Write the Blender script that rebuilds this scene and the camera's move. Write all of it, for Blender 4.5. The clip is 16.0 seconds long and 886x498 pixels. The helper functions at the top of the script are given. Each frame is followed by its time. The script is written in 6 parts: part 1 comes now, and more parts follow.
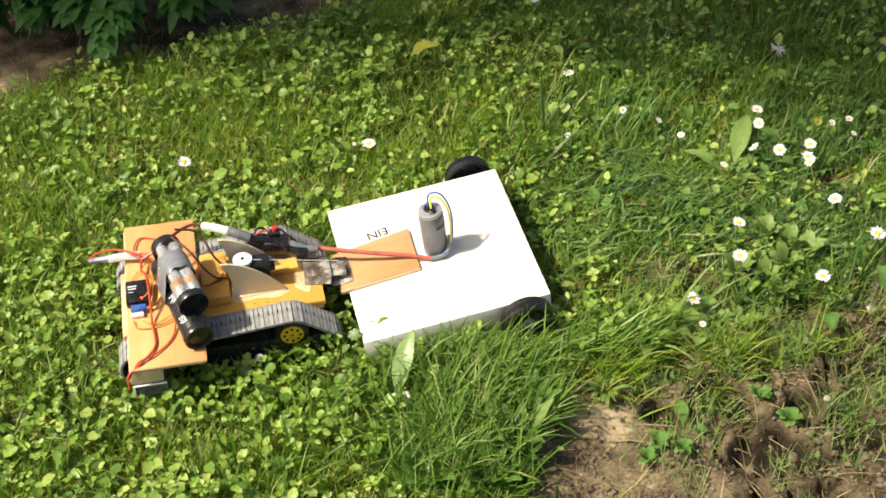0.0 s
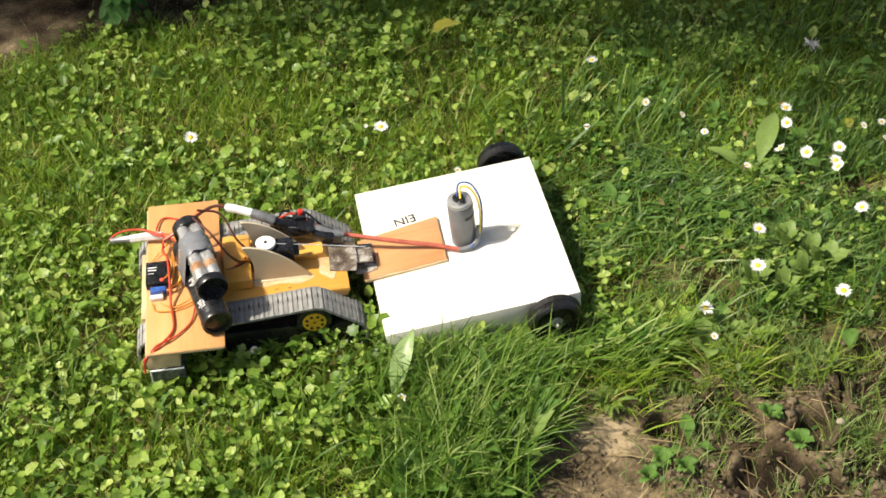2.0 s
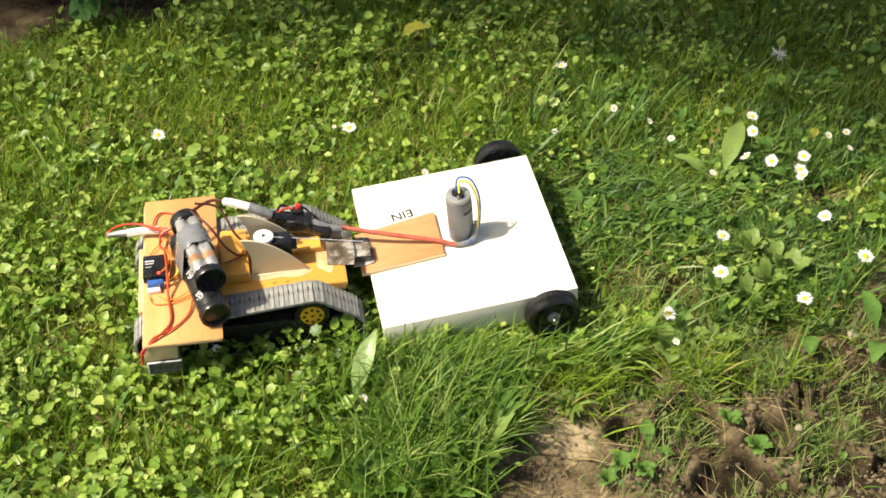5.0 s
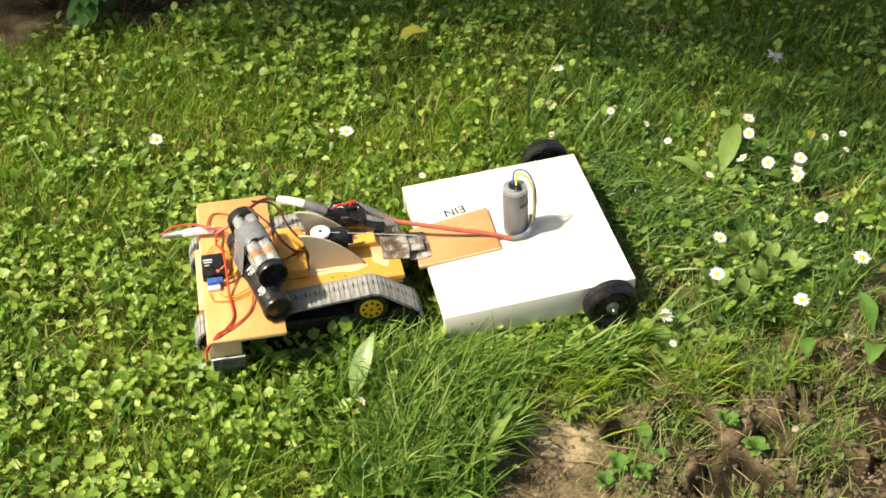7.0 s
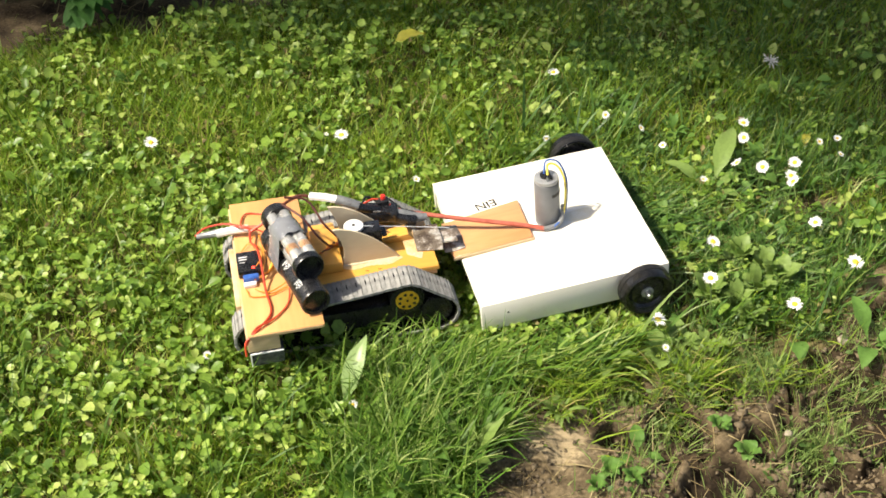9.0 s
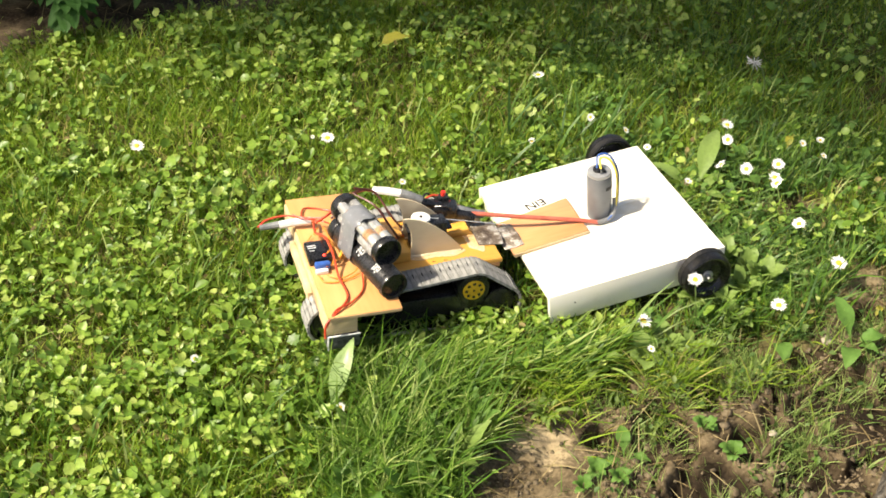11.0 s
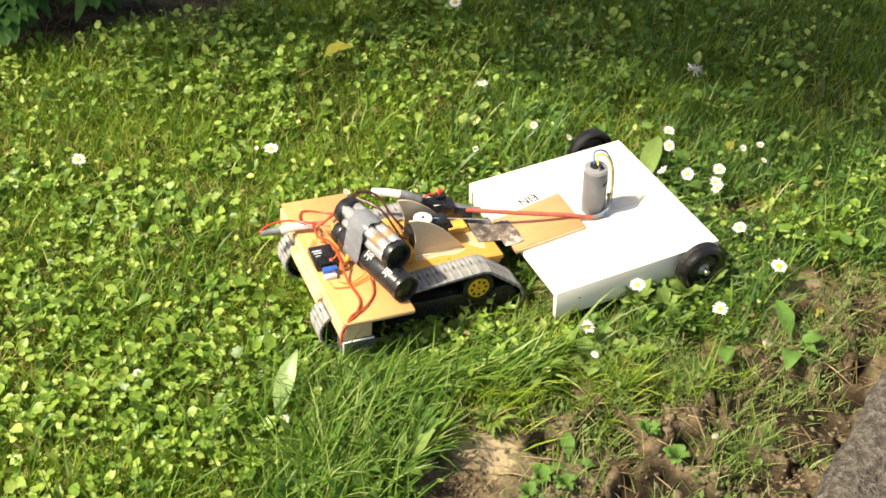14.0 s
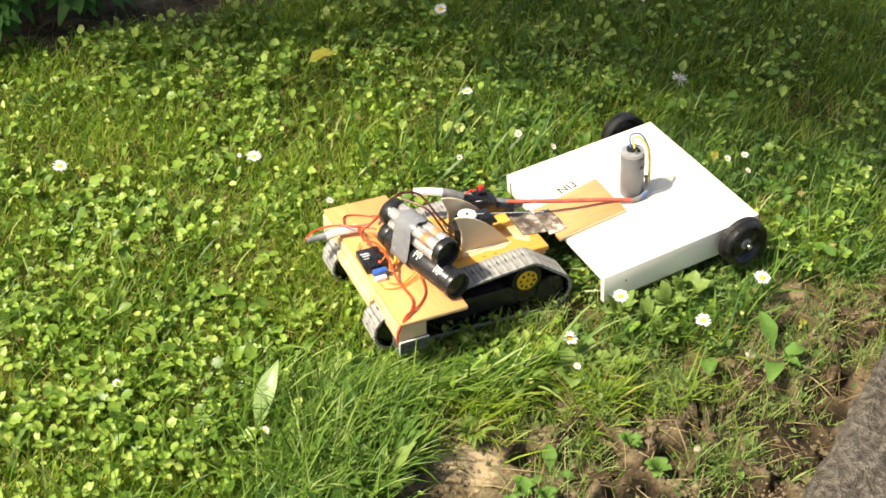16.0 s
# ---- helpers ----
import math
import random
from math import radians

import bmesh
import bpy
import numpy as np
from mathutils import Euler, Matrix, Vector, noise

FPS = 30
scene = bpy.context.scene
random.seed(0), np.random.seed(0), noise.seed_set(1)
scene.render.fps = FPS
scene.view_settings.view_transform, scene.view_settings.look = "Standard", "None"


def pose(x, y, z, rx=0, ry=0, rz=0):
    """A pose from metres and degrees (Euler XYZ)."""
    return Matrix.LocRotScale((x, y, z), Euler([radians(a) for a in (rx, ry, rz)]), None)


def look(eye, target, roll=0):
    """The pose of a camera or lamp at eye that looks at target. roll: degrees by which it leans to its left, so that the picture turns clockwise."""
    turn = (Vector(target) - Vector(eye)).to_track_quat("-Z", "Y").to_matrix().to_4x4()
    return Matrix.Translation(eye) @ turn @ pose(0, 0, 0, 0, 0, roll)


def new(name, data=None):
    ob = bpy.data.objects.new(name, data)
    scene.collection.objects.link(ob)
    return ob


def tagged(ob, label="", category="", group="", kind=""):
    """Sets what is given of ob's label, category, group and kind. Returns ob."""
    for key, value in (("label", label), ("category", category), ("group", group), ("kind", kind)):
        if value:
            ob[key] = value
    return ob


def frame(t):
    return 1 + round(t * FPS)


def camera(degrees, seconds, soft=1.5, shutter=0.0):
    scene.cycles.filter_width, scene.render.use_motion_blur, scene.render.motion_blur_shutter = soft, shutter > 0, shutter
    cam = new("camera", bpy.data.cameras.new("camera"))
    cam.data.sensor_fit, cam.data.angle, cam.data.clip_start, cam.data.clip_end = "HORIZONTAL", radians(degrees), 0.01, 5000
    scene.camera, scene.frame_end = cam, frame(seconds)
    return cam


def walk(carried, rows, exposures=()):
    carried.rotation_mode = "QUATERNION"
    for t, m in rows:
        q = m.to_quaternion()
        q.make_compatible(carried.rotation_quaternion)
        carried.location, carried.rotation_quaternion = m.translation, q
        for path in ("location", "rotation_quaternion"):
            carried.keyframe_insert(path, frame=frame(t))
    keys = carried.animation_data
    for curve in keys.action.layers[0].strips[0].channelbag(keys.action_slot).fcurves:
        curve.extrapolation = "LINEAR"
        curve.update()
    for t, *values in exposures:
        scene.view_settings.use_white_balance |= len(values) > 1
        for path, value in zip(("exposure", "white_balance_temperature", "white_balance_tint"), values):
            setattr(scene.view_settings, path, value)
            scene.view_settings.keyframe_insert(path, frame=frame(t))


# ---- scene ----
cam = camera(40.0, 16.0, soft=1.7)
CAM_ROWS = [
    (0, pose(0.0000, -1.1593, 0.9605, 50.040, 3.350, -2.803)),
    (0.5, pose(-0.0070, -1.1152, 0.9563, 47.919, 1.131, -1.162)),
    (1, pose(0.0174, -1.1008, 0.9607, 48.266, 0.867, 0.323)),
    (1.5, pose(0.0283, -1.0980, 0.9592, 48.267, 0.749, 0.999)),
    (2, pose(0.0277, -1.0936, 0.9618, 48.049, 2.379, -0.151)),
    (2.5, pose(0.0281, -1.0929, 0.9637, 48.140, 3.195, -0.596)),
    (3, pose(0.0327, -1.0965, 0.9652, 48.955, 3.126, -0.434)),
    (3.5, pose(0.0431, -1.0998, 0.9607, 49.111, 2.309, 0.883)),
    (4, pose(0.0364, -1.0966, 0.9587, 48.248, 0.676, -0.121)),
    (6.5, pose(0.0426, -1.0981, 0.9603, 48.435, 1.029, -0.464)),
    (7, pose(0.0422, -1.0990, 0.9612, 48.437, 1.062, -0.539)),
    (7.5, pose(0.0428, -1.1010, 0.9612, 48.498, 1.086, -0.601)),
    (8, pose(0.0448, -1.1005, 0.9613, 48.553, 1.169, -0.621)),
    (8.5, pose(0.0474, -1.0998, 0.9633, 48.545, 1.292, -0.641)),
    (9, pose(0.0512, -1.1007, 0.9595, 48.684, 0.999, -0.386)),
    (11.5, pose(0.0494, -1.1036, 0.9669, 48.701, 0.677, -1.113)),
    (12, pose(0.0496, -1.1039, 0.9680, 48.801, 0.593, -1.036)),
    (12.5, pose(0.0613, -1.1030, 0.9657, 48.800, 0.312, -1.528)),
    (13, pose(0.0643, -1.1000, 0.9665, 48.670, -0.117, -2.814)),
    (13.5, pose(0.0635, -1.1002, 0.9672, 48.619, -0.189, -2.930)),
    (14, pose(0.0668, -1.1042, 0.9674, 49.046, 0.099, -3.104)),
    (14.5, pose(0.0665, -1.1028, 0.9674, 49.064, -0.130, -2.973)),
    (15, pose(0.0699, -1.1007, 0.9666, 49.044, -0.236, -2.874)),
    (15.5, pose(0.0781, -1.0954, 0.9684, 48.816, -0.142, -3.362)),
    (16, pose(0.0739, -1.0927, 0.9712, 49.072, -0.462, -3.337)),
]
ROBOT_ROWS = [
    (0, -0.3208, -0.1240, 0.0020, 3.50, 3.66, 9.63),
    (0.5, -0.3111, -0.1225, 0.0015, 2.81, 3.18, 9.77),
    (1, -0.3033, -0.1221, 0.0007, 2.55, 2.79, 9.62),
    (1.5, -0.2975, -0.1215, 0.0003, 2.40, 2.52, 9.43),
    (2, -0.2923, -0.1205, 0.0002, 2.07, 2.35, 9.25),
    (2.5, -0.2882, -0.1198, 0.0003, 1.93, 2.21, 9.26),
    (3, -0.2846, -0.1200, 0.0004, 2.00, 2.20, 9.39),
    (3.5, -0.2810, -0.1207, 0.0004, 2.18, 2.19, 9.47),
    (4, -0.2765, -0.1206, 0.0005, 1.95, 1.98, 9.47),
    (6.5, -0.2052, -0.1105, 0.0008, -0.12, 1.36, 10.24),
    (7, -0.1901, -0.1094, -0.0003, -0.14, 1.27, 11.06),
    (7.5, -0.1779, -0.1080, -0.0005, -0.54, 0.82, 11.45),
    (8, -0.1676, -0.1064, 0.0001, -0.82, 0.15, 11.77),
    (8.5, -0.1561, -0.1052, 0.0003, -1.22, -0.27, 12.09),
    (9, -0.1431, -0.1037, 0.0006, -1.97, -0.27, 12.15),
    (11.5, -0.0457, -0.0855, 0.0001, -4.90, 6.06, 16.76),
    (12, -0.0362, -0.0842, -0.0001, -4.45, 6.07, 17.61),
    (12.5, -0.0294, -0.0832, -0.0003, -3.91, 5.80, 18.32),
    (13, -0.0203, -0.0817, -0.0003, -3.10, 5.72, 18.87),
    (13.5, -0.0073, -0.0791, 0.0002, -2.16, 5.99, 19.04),
    (14, 0.0055, -0.0761, -0.0000, -2.24, 5.58, 19.22),
    (14.5, 0.0249, -0.0722, -0.0001, -2.91, 5.12, 19.56),
    (15, 0.0457, -0.0698, -0.0015, -3.19, 4.51, 20.25),
    (15.5, 0.0641, -0.0671, -0.0024, -3.38, 3.52, 20.74),
    (16, 0.0829, -0.0636, -0.0021, -3.60, 2.54, 21.27),
]
DECK_ROWS = [
    (0, -0.0085, -0.0605, -0.0022, 4.12, -4.12, 10.93),
    (0.5, -0.0005, -0.0585, -0.0010, 4.20, -4.40, 10.98),
    (1, 0.0071, -0.0574, -0.0008, 4.23, -4.52, 10.96),
    (1.5, 0.0130, -0.0570, -0.0011, 4.15, -4.56, 10.99),
    (2, 0.0167, -0.0562, -0.0013, 4.05, -4.61, 10.77),
    (2.5, 0.0204, -0.0556, -0.0010, 3.99, -4.59, 10.59),
    (3, 0.0252, -0.0554, -0.0005, 3.90, -4.77, 10.61),
    (3.5, 0.0303, -0.0556, -0.0005, 3.91, -4.71, 10.51),
    (4, 0.0332, -0.0548, 0.0004, 3.91, -4.62, 10.56),
    (6.5, 0.1030, -0.0414, 0.0025, 1.79, -3.44, 11.91),
    (7, 0.1177, -0.0392, 0.0025, 1.35, -2.78, 12.34),
    (7.5, 0.1300, -0.0359, 0.0031, 0.82, -3.03, 12.56),
    (8, 0.1398, -0.0287, 0.0071, -0.01, -4.19, 13.10),
    (8.5, 0.1511, -0.0239, 0.0083, -0.30, -4.65, 13.60),
    (9, 0.1638, -0.0226, 0.0053, -0.54, -3.85, 13.46),
    (11.5, 0.2588, 0.0038, -0.0056, -3.83, -2.53, 19.24),
    (12, 0.2675, 0.0068, -0.0046, -3.37, -2.08, 19.91),
    (12.5, 0.2723, 0.0087, -0.0049, -3.02, -1.29, 20.53),
    (13, 0.2796, 0.0109, -0.0043, -2.33, -0.40, 21.06),
    (13.5, 0.2913, 0.0133, -0.0042, -0.98, 0.05, 21.34),
    (14, 0.3038, 0.0188, -0.0044, -0.88, -0.32, 21.63),
    (14.5, 0.3227, 0.0268, -0.0027, -1.41, -0.89, 21.85),
    (15, 0.3425, 0.0350, -0.0008, -1.70, -1.68, 22.35),
    (15.5, 0.3604, 0.0445, 0.0025, -2.15, -2.85, 22.94),
    (16, 0.3785, 0.0541, 0.0065, -2.10, -4.07, 23.63),
]
walk(cam, CAM_ROWS, exposures=[(0, 0.55, 6850, 9), (0.5, 0.40, 6800, 9), (2, 0.38, 6750, 9), (4, 0.51, 6950, 8), (6.5, 0.58, 7250, 6), (7.5, 0.62, 7150, 7), (9, 0.66, 6850, 9), (11.5, 0.81, 7150, 9), (16, 0.87, 7150, 9)])

# ---- light ----
SUN_AZ, SUN_EL = radians(194.0), radians(53.0)   # azimuth counted from +x
world = bpy.data.worlds.new("sky")
scene.world = world
world.use_nodes = True
wn = world.node_tree.nodes
sky = wn.new("ShaderNodeTexSky")
sky.sky_type, sky.sun_disc = "NISHITA", False
sky.sun_elevation, sky.sun_rotation = SUN_EL, radians(90.0) - SUN_AZ
sky.air_density, sky.dust_density, sky.ozone_density = 0.8, 4.0, 0.6
wn["Background"].inputs[1].default_value = 0.11
world.node_tree.links.new(sky.outputs[0], wn["Background"].inputs[0])
sun = new("sun", bpy.data.lights.new("sun", "SUN"))
sun.data.energy, sun.data.angle, sun.data.color = 5.0, radians(2.5), (1.0, 0.94, 0.82)
SUN_DIR = Vector((math.cos(SUN_AZ) * math.cos(SUN_EL), math.sin(SUN_AZ) * math.cos(SUN_EL), math.sin(SUN_EL)))
sun.matrix_world = look(SUN_DIR * 10, (0, 0, 0))


# ---- materials ----
def nodes_of(name):
    m = bpy.data.materials.new(name)
    m.use_nodes = True
    t = m.node_tree
    return m, t.nodes, t.links, t.nodes["Principled BSDF"]


def ramp_of(nodes, stops):
    r = nodes.new("ShaderNodeValToRGB")
    while len(r.color_ramp.elements) < len(stops):
        r.color_ramp.elements.new(0.5)
    for e, (p, c) in zip(r.color_ramp.elements, stops):
        e.position, e.color = p, (*c, 1)
    return r


def surf(name, stops, scale=60.0, rough=0.6, bump=0.2, metal=0.0, fine=8.0, stretch=(1, 1, 1), rough_var=0.15, coat=0.0, bump_size=0.0006):
    """Two scales of noise over a ramp of real base colours, uneven gloss and a fine relief."""
    m, n, l, b = nodes_of(name)
    tc = n.new("ShaderNodeTexCoord")
    mp = n.new("ShaderNodeMapping")
    mp.inputs["Scale"].default_value = stretch
    l.new(tc.outputs["Object"], mp.inputs[0])
    a, f = n.new("ShaderNodeTexNoise"), n.new("ShaderNodeTexNoise")
    a.inputs["Scale"].default_value, a.inputs["Detail"].default_value = scale, 4
    f.inputs["Scale"].default_value, f.inputs["Detail"].default_value = scale * fine, 3
    l.new(mp.outputs[0], a.inputs["Vector"]), l.new(mp.outputs[0], f.inputs["Vector"])
    mix = n.new("ShaderNodeMath")
    mix.operation = "MULTIPLY_ADD"
    mix.inputs[1].default_value = 0.35
    add = n.new("ShaderNodeMath")
    add.operation = "MULTIPLY_ADD"
    add.inputs[1].default_value, add.inputs[2].default_value = 1.5, -0.42
    l.new(a.outputs[0], add.inputs[0]), l.new(f.outputs[0], mix.inputs[0]), l.new(add.outputs[0], mix.inputs[2])
    r = ramp_of(n, stops)
    l.new(mix.outputs[0], r.inputs[0]), l.new(r.outputs[0], b.inputs["Base Color"])
    rr = n.new("ShaderNodeMapRange")
    rr.inputs["To Min"].default_value, rr.inputs["To Max"].default_value = max(0.02, rough - rough_var), min(1, rough + rough_var)
    l.new(f.outputs[0], rr.inputs[0]), l.new(rr.outputs[0], b.inputs["Roughness"])
    bp = n.new("ShaderNodeBump")
    bp.inputs["Strength"].default_value, bp.inputs["Distance"].default_value = bump, bump_size
    l.new(mix.outputs[0], bp.inputs["Height"]), l.new(bp.outputs[0], b.inputs["Normal"])
    b.inputs["Metallic"].default_value = metal
    b.inputs["Coat Weight"].default_value = coat
    return m


def leafy(name, stops, translucent=0.35, rough=0.45, vein=0.12, gloss=0.35):
    """Foliage: a colour for each leaf, mottled, partly see-through to light."""
    m, n, l, b = nodes_of(name)
    g = n.new("ShaderNodeNewGeometry")
    r = ramp_of(n, stops)
    tc = n.new("ShaderNodeTexCoord")
    z = n.new("ShaderNodeTexNoise")
    z.inputs["Scale"].default_value, z.inputs["Detail"].default_value = 260, 2
    big = n.new("ShaderNodeTexNoise")
    big.inputs["Scale"].default_value = 9
    l.new(tc.outputs["Object"], z.inputs["Vector"]), l.new(tc.outputs["Object"], big.inputs["Vector"])
    s = n.new("ShaderNodeMath")
    s.operation = "MULTIPLY_ADD"
    s.inputs[1].default_value = 0.5
    o = n.new("ShaderNodeMath")
    o.operation = "ADD"
    o.inputs[1].default_value = -0.25
    l.new(big.outputs[0], s.inputs[0]), l.new(g.outputs["Random Per Island"], o.inputs[0]), l.new(o.outputs[0], s.inputs[2])
    l.new(s.outputs[0], r.inputs[0])
    hsv = n.new("ShaderNodeHueSaturation")
    v = n.new("ShaderNodeMapRange")
    v.inputs["To Min"].default_value, v.inputs["To Max"].default_value = 1 - 2 * vein, 1 + 2 * vein
    l.new(z.outputs[0], v.inputs[0]), l.new(v.outputs[0], hsv.inputs["Value"]), l.new(r.outputs[0], hsv.inputs["Color"])
    l.new(hsv.outputs[0], b.inputs["Base Color"])
    b.inputs["Roughness"].default_value = rough
    b.inputs["Specular IOR Level"].default_value = gloss
    tr = n.new("ShaderNodeBsdfTranslucent")
    l.new(hsv.outputs[0], tr.inputs[0])
    mx = n.new("ShaderNodeMixShader")
    mx.inputs[0].default_value = translucent
    l.new(b.outputs[0], mx.inputs[1]), l.new(tr.outputs[0], mx.inputs[2])
    l.new(mx.outputs[0], n["Material Output"].inputs[0])
    return m


def plain(name, colour, rough=0.5, metal=0.0, emit=0.0):
    m, n, l, b = nodes_of(name)
    b.inputs["Base Color"].default_value = (*colour, 1)
    b.inputs["Roughness"].default_value, b.inputs["Metallic"].default_value = rough, metal
    if emit:
        b.inputs["Emission Color"].default_value, b.inputs["Emission Strength"].default_value = (*colour, 1), emit
    return m


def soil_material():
    """Crumbly earth: a pale dry crust, mossy thatch under the lawn, and channels coloured dark for wet soil and for the
    shade in them.
    """
    m, n, l, b = nodes_of("earth")
    tc = n.new("ShaderNodeTexCoord")

    def cloud(scale, detail):
        k = n.new("ShaderNodeTexNoise")
        k.inputs["Scale"].default_value, k.inputs["Detail"].default_value = scale, detail
        l.new(tc.outputs["Object"], k.inputs["Vector"])
        return k

    def given(name):
        k = n.new("ShaderNodeAttribute")
        k.attribute_name = name
        return k

    def blend(fac, a, c):
        k = n.new("ShaderNodeMix")
        k.data_type = "RGBA"
        l.new(fac, k.inputs[0]), l.new(a, k.inputs[6]), l.new(c, k.inputs[7])
        return k.outputs[2]
    damp, grit = cloud(22, 6), cloud(260, 4)
    s = n.new("ShaderNodeMath")
    s.operation = "MULTIPLY_ADD"
    s.inputs[1].default_value = 0.45
    up = n.new("ShaderNodeMath")
    up.operation = "MULTIPLY_ADD"
    up.inputs[1].default_value = 0.22
    l.new(given("dry").outputs["Fac"], up.inputs[0]), l.new(damp.outputs[0], up.inputs[2])
    l.new(grit.outputs[0], s.inputs[0]), l.new(up.outputs[0], s.inputs[2])
    crust = ramp_of(n, [(0.56, (0.026, 0.018, 0.010)), (0.68, (0.066, 0.047, 0.026)), (0.80, (0.120, 0.090, 0.051)), (0.92, (0.19, 0.145, 0.086)), (1.0, (0.34, 0.265, 0.160))])
    # near-black for the hollows: wet soil, with their shade put into the colour
    moist_shade = ramp_of(n, [(0.5, (0.010, 0.007, 0.004)), (0.8, (0.030, 0.020, 0.011)), (1.0, (0.06, 0.042, 0.024))])
    thatch = ramp_of(n, [(0.5, (0.034, 0.036, 0.010)), (0.7, (0.070, 0.072, 0.018)), (0.9, (0.125, 0.110, 0.036))])
    for r in (crust, moist_shade, thatch):
        l.new(s.outputs[0], r.inputs[0])
    bared = blend(given("moist_shade").outputs["Fac"], crust.outputs[0], moist_shade.outputs[0])
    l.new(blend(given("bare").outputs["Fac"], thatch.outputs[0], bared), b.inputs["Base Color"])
    b.inputs["Roughness"].default_value = 0.95
    b.inputs["Specular IOR Level"].default_value = 0.2
    bp = n.new("ShaderNodeBump")
    bp.inputs["Strength"].default_value, bp.inputs["Distance"].default_value = 0.8, 0.004
    l.new(s.outputs[0], bp.inputs["Height"]), l.new(bp.outputs[0], b.inputs["Normal"])
    return m


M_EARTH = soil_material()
M_GRASS = leafy("grass_blades", [(0.0, (0.102, 0.185, 0.018)), (0.35, (0.182, 0.295, 0.024)), (0.7, (0.262, 0.385, 0.036)), (0.9, (0.364, 0.415, 0.07)), (1.0, (0.482, 0.410, 0.16))], 0.5, 0.5, gloss=0.25)
M_COARSE = leafy("coarse_blades", [(0.0, (0.040, 0.095, 0.018)), (0.4, (0.075, 0.165, 0.030)), (0.8, (0.135, 0.245, 0.050)), (1.0, (0.28, 0.36, 0.12))], 0.4, 0.42, gloss=0.35)
M_LONG = leafy("long_blades", [(0.0, (0.052, 0.118, 0.016)), (0.4, (0.100, 0.205, 0.024)), (0.75, (0.180, 0.305, 0.044)), (1.0, (0.38, 0.46, 0.15))], 0.45, 0.45, gloss=0.3)
M_CLOVER = leafy("clover_leaves", [(0.0, (0.101, 0.195, 0.028)), (0.3, (0.185, 0.315, 0.042)), (0.65, (0.292, 0.435, 0.066)), (1.0, (0.466, 0.560, 0.14))], 0.45, 0.40, vein=0.2, gloss=0.45)
M_SEEDLING = leafy("seedling_leaves", [(0.0, (0.055, 0.115, 0.024)), (0.5, (0.105, 0.18, 0.042)), (1.0, (0.21, 0.28, 0.09))], 0.4, 0.55)
M_HERB = leafy("herb_leaves", [(0.0, (0.126, 0.210, 0.045)), (0.5, (0.210, 0.310, 0.075)), (1.0, (0.326, 0.420, 0.13))], 0.4, 0.5)
M_STRAW = leafy("dry_stalks", [(0.0, (0.10, 0.07, 0.03)), (0.5, (0.24, 0.18, 0.08)), (1.0, (0.38, 0.31, 0.16))], 0.2, 0.7)
M_WITHERED = leafy("withered_leaves", [(0.0, (0.07, 0.055, 0.018)), (0.5, (0.16, 0.125, 0.045)), (1.0, (0.27, 0.22, 0.085))], 0.2, 0.7)
M_WEED = leafy("broad_leaves", [(0.0, (0.07, 0.15, 0.03)), (0.5, (0.115, 0.225, 0.045)), (1.0, (0.19, 0.30, 0.08))], 0.35, 0.55, gloss=0.2)
M_PALE = leafy("pale_leaves", [(0.0, (0.17, 0.27, 0.08)), (1.0, (0.28, 0.38, 0.15))], 0.2, 0.35)
M_SHRUB = leafy("shrub_leaves", [(0.0, (0.030, 0.085, 0.018)), (0.5, (0.055, 0.140, 0.030)), (1.0, (0.095, 0.21, 0.05))], 0.3, 0.5, gloss=0.15)
M_YELLOW_LEAF = leafy("fallen_leaf", [(0.0, (0.23, 0.23, 0.025)), (1.0, (0.34, 0.31, 0.04))], 0.25, 0.5)
M_PETAL = leafy("petals", [(0.0, (0.78, 0.78, 0.80)), (1.0, (0.88, 0.87, 0.86))], 0.25, 0.6, 0.03)
M_DISC = surf("flower_centre", [(0.2, (0.55, 0.34, 0.02)), (0.8, (0.80, 0.58, 0.05))], 900, 0.8, 0.5)
M_STEM = leafy("stems", [(0.0, (0.10, 0.17, 0.04)), (1.0, (0.20, 0.26, 0.09))], 0.2, 0.5)
M_FLUFF = leafy("seed_fluff", [(0.0, (0.45, 0.46, 0.46)), (1.0, (0.6, 0.6, 0.6))], 0.4, 0.8)
M_BARK = surf("bark", [(0.2, (0.06, 0.045, 0.03)), (0.8, (0.17, 0.13, 0.09))], 50, 0.9, 0.8, stretch=(3, 3, 0.6))
M_ROCK = surf("concrete", [(0.2, (0.040, 0.031, 0.022)), (0.42, (0.085, 0.070, 0.052)), (0.6, (0.125, 0.107, 0.083)), (0.85, (0.20, 0.178, 0.145))], 130, 0.97, 1.0, fine=4, bump_size=0.010)
M_LICHEN = surf("lichen", [(0.2, (0.50, 0.36, 0.04)), (0.8, (0.62, 0.50, 0.10))], 200, 0.9, 0.8)
M_PEBBLE = surf("pebble", [(0.2, (0.22, 0.18, 0.13)), (0.8, (0.46, 0.41, 0.33))], 70, 0.8, 0.4)
M_CLOD = surf("clod", [(0.2, (0.05, 0.036, 0.020)), (0.8, (0.19, 0.145, 0.088))], 40, 0.95, 0.9, bump_size=0.002)
M_PLY = surf("varnished_plywood", [(0.1, (0.52, 0.245, 0.08)), (0.5, (0.63, 0.315, 0.115)), (0.9, (0.70, 0.39, 0.165))], 28, 0.42, 0.15, stretch=(1, 0.12, 1), coat=0.15)
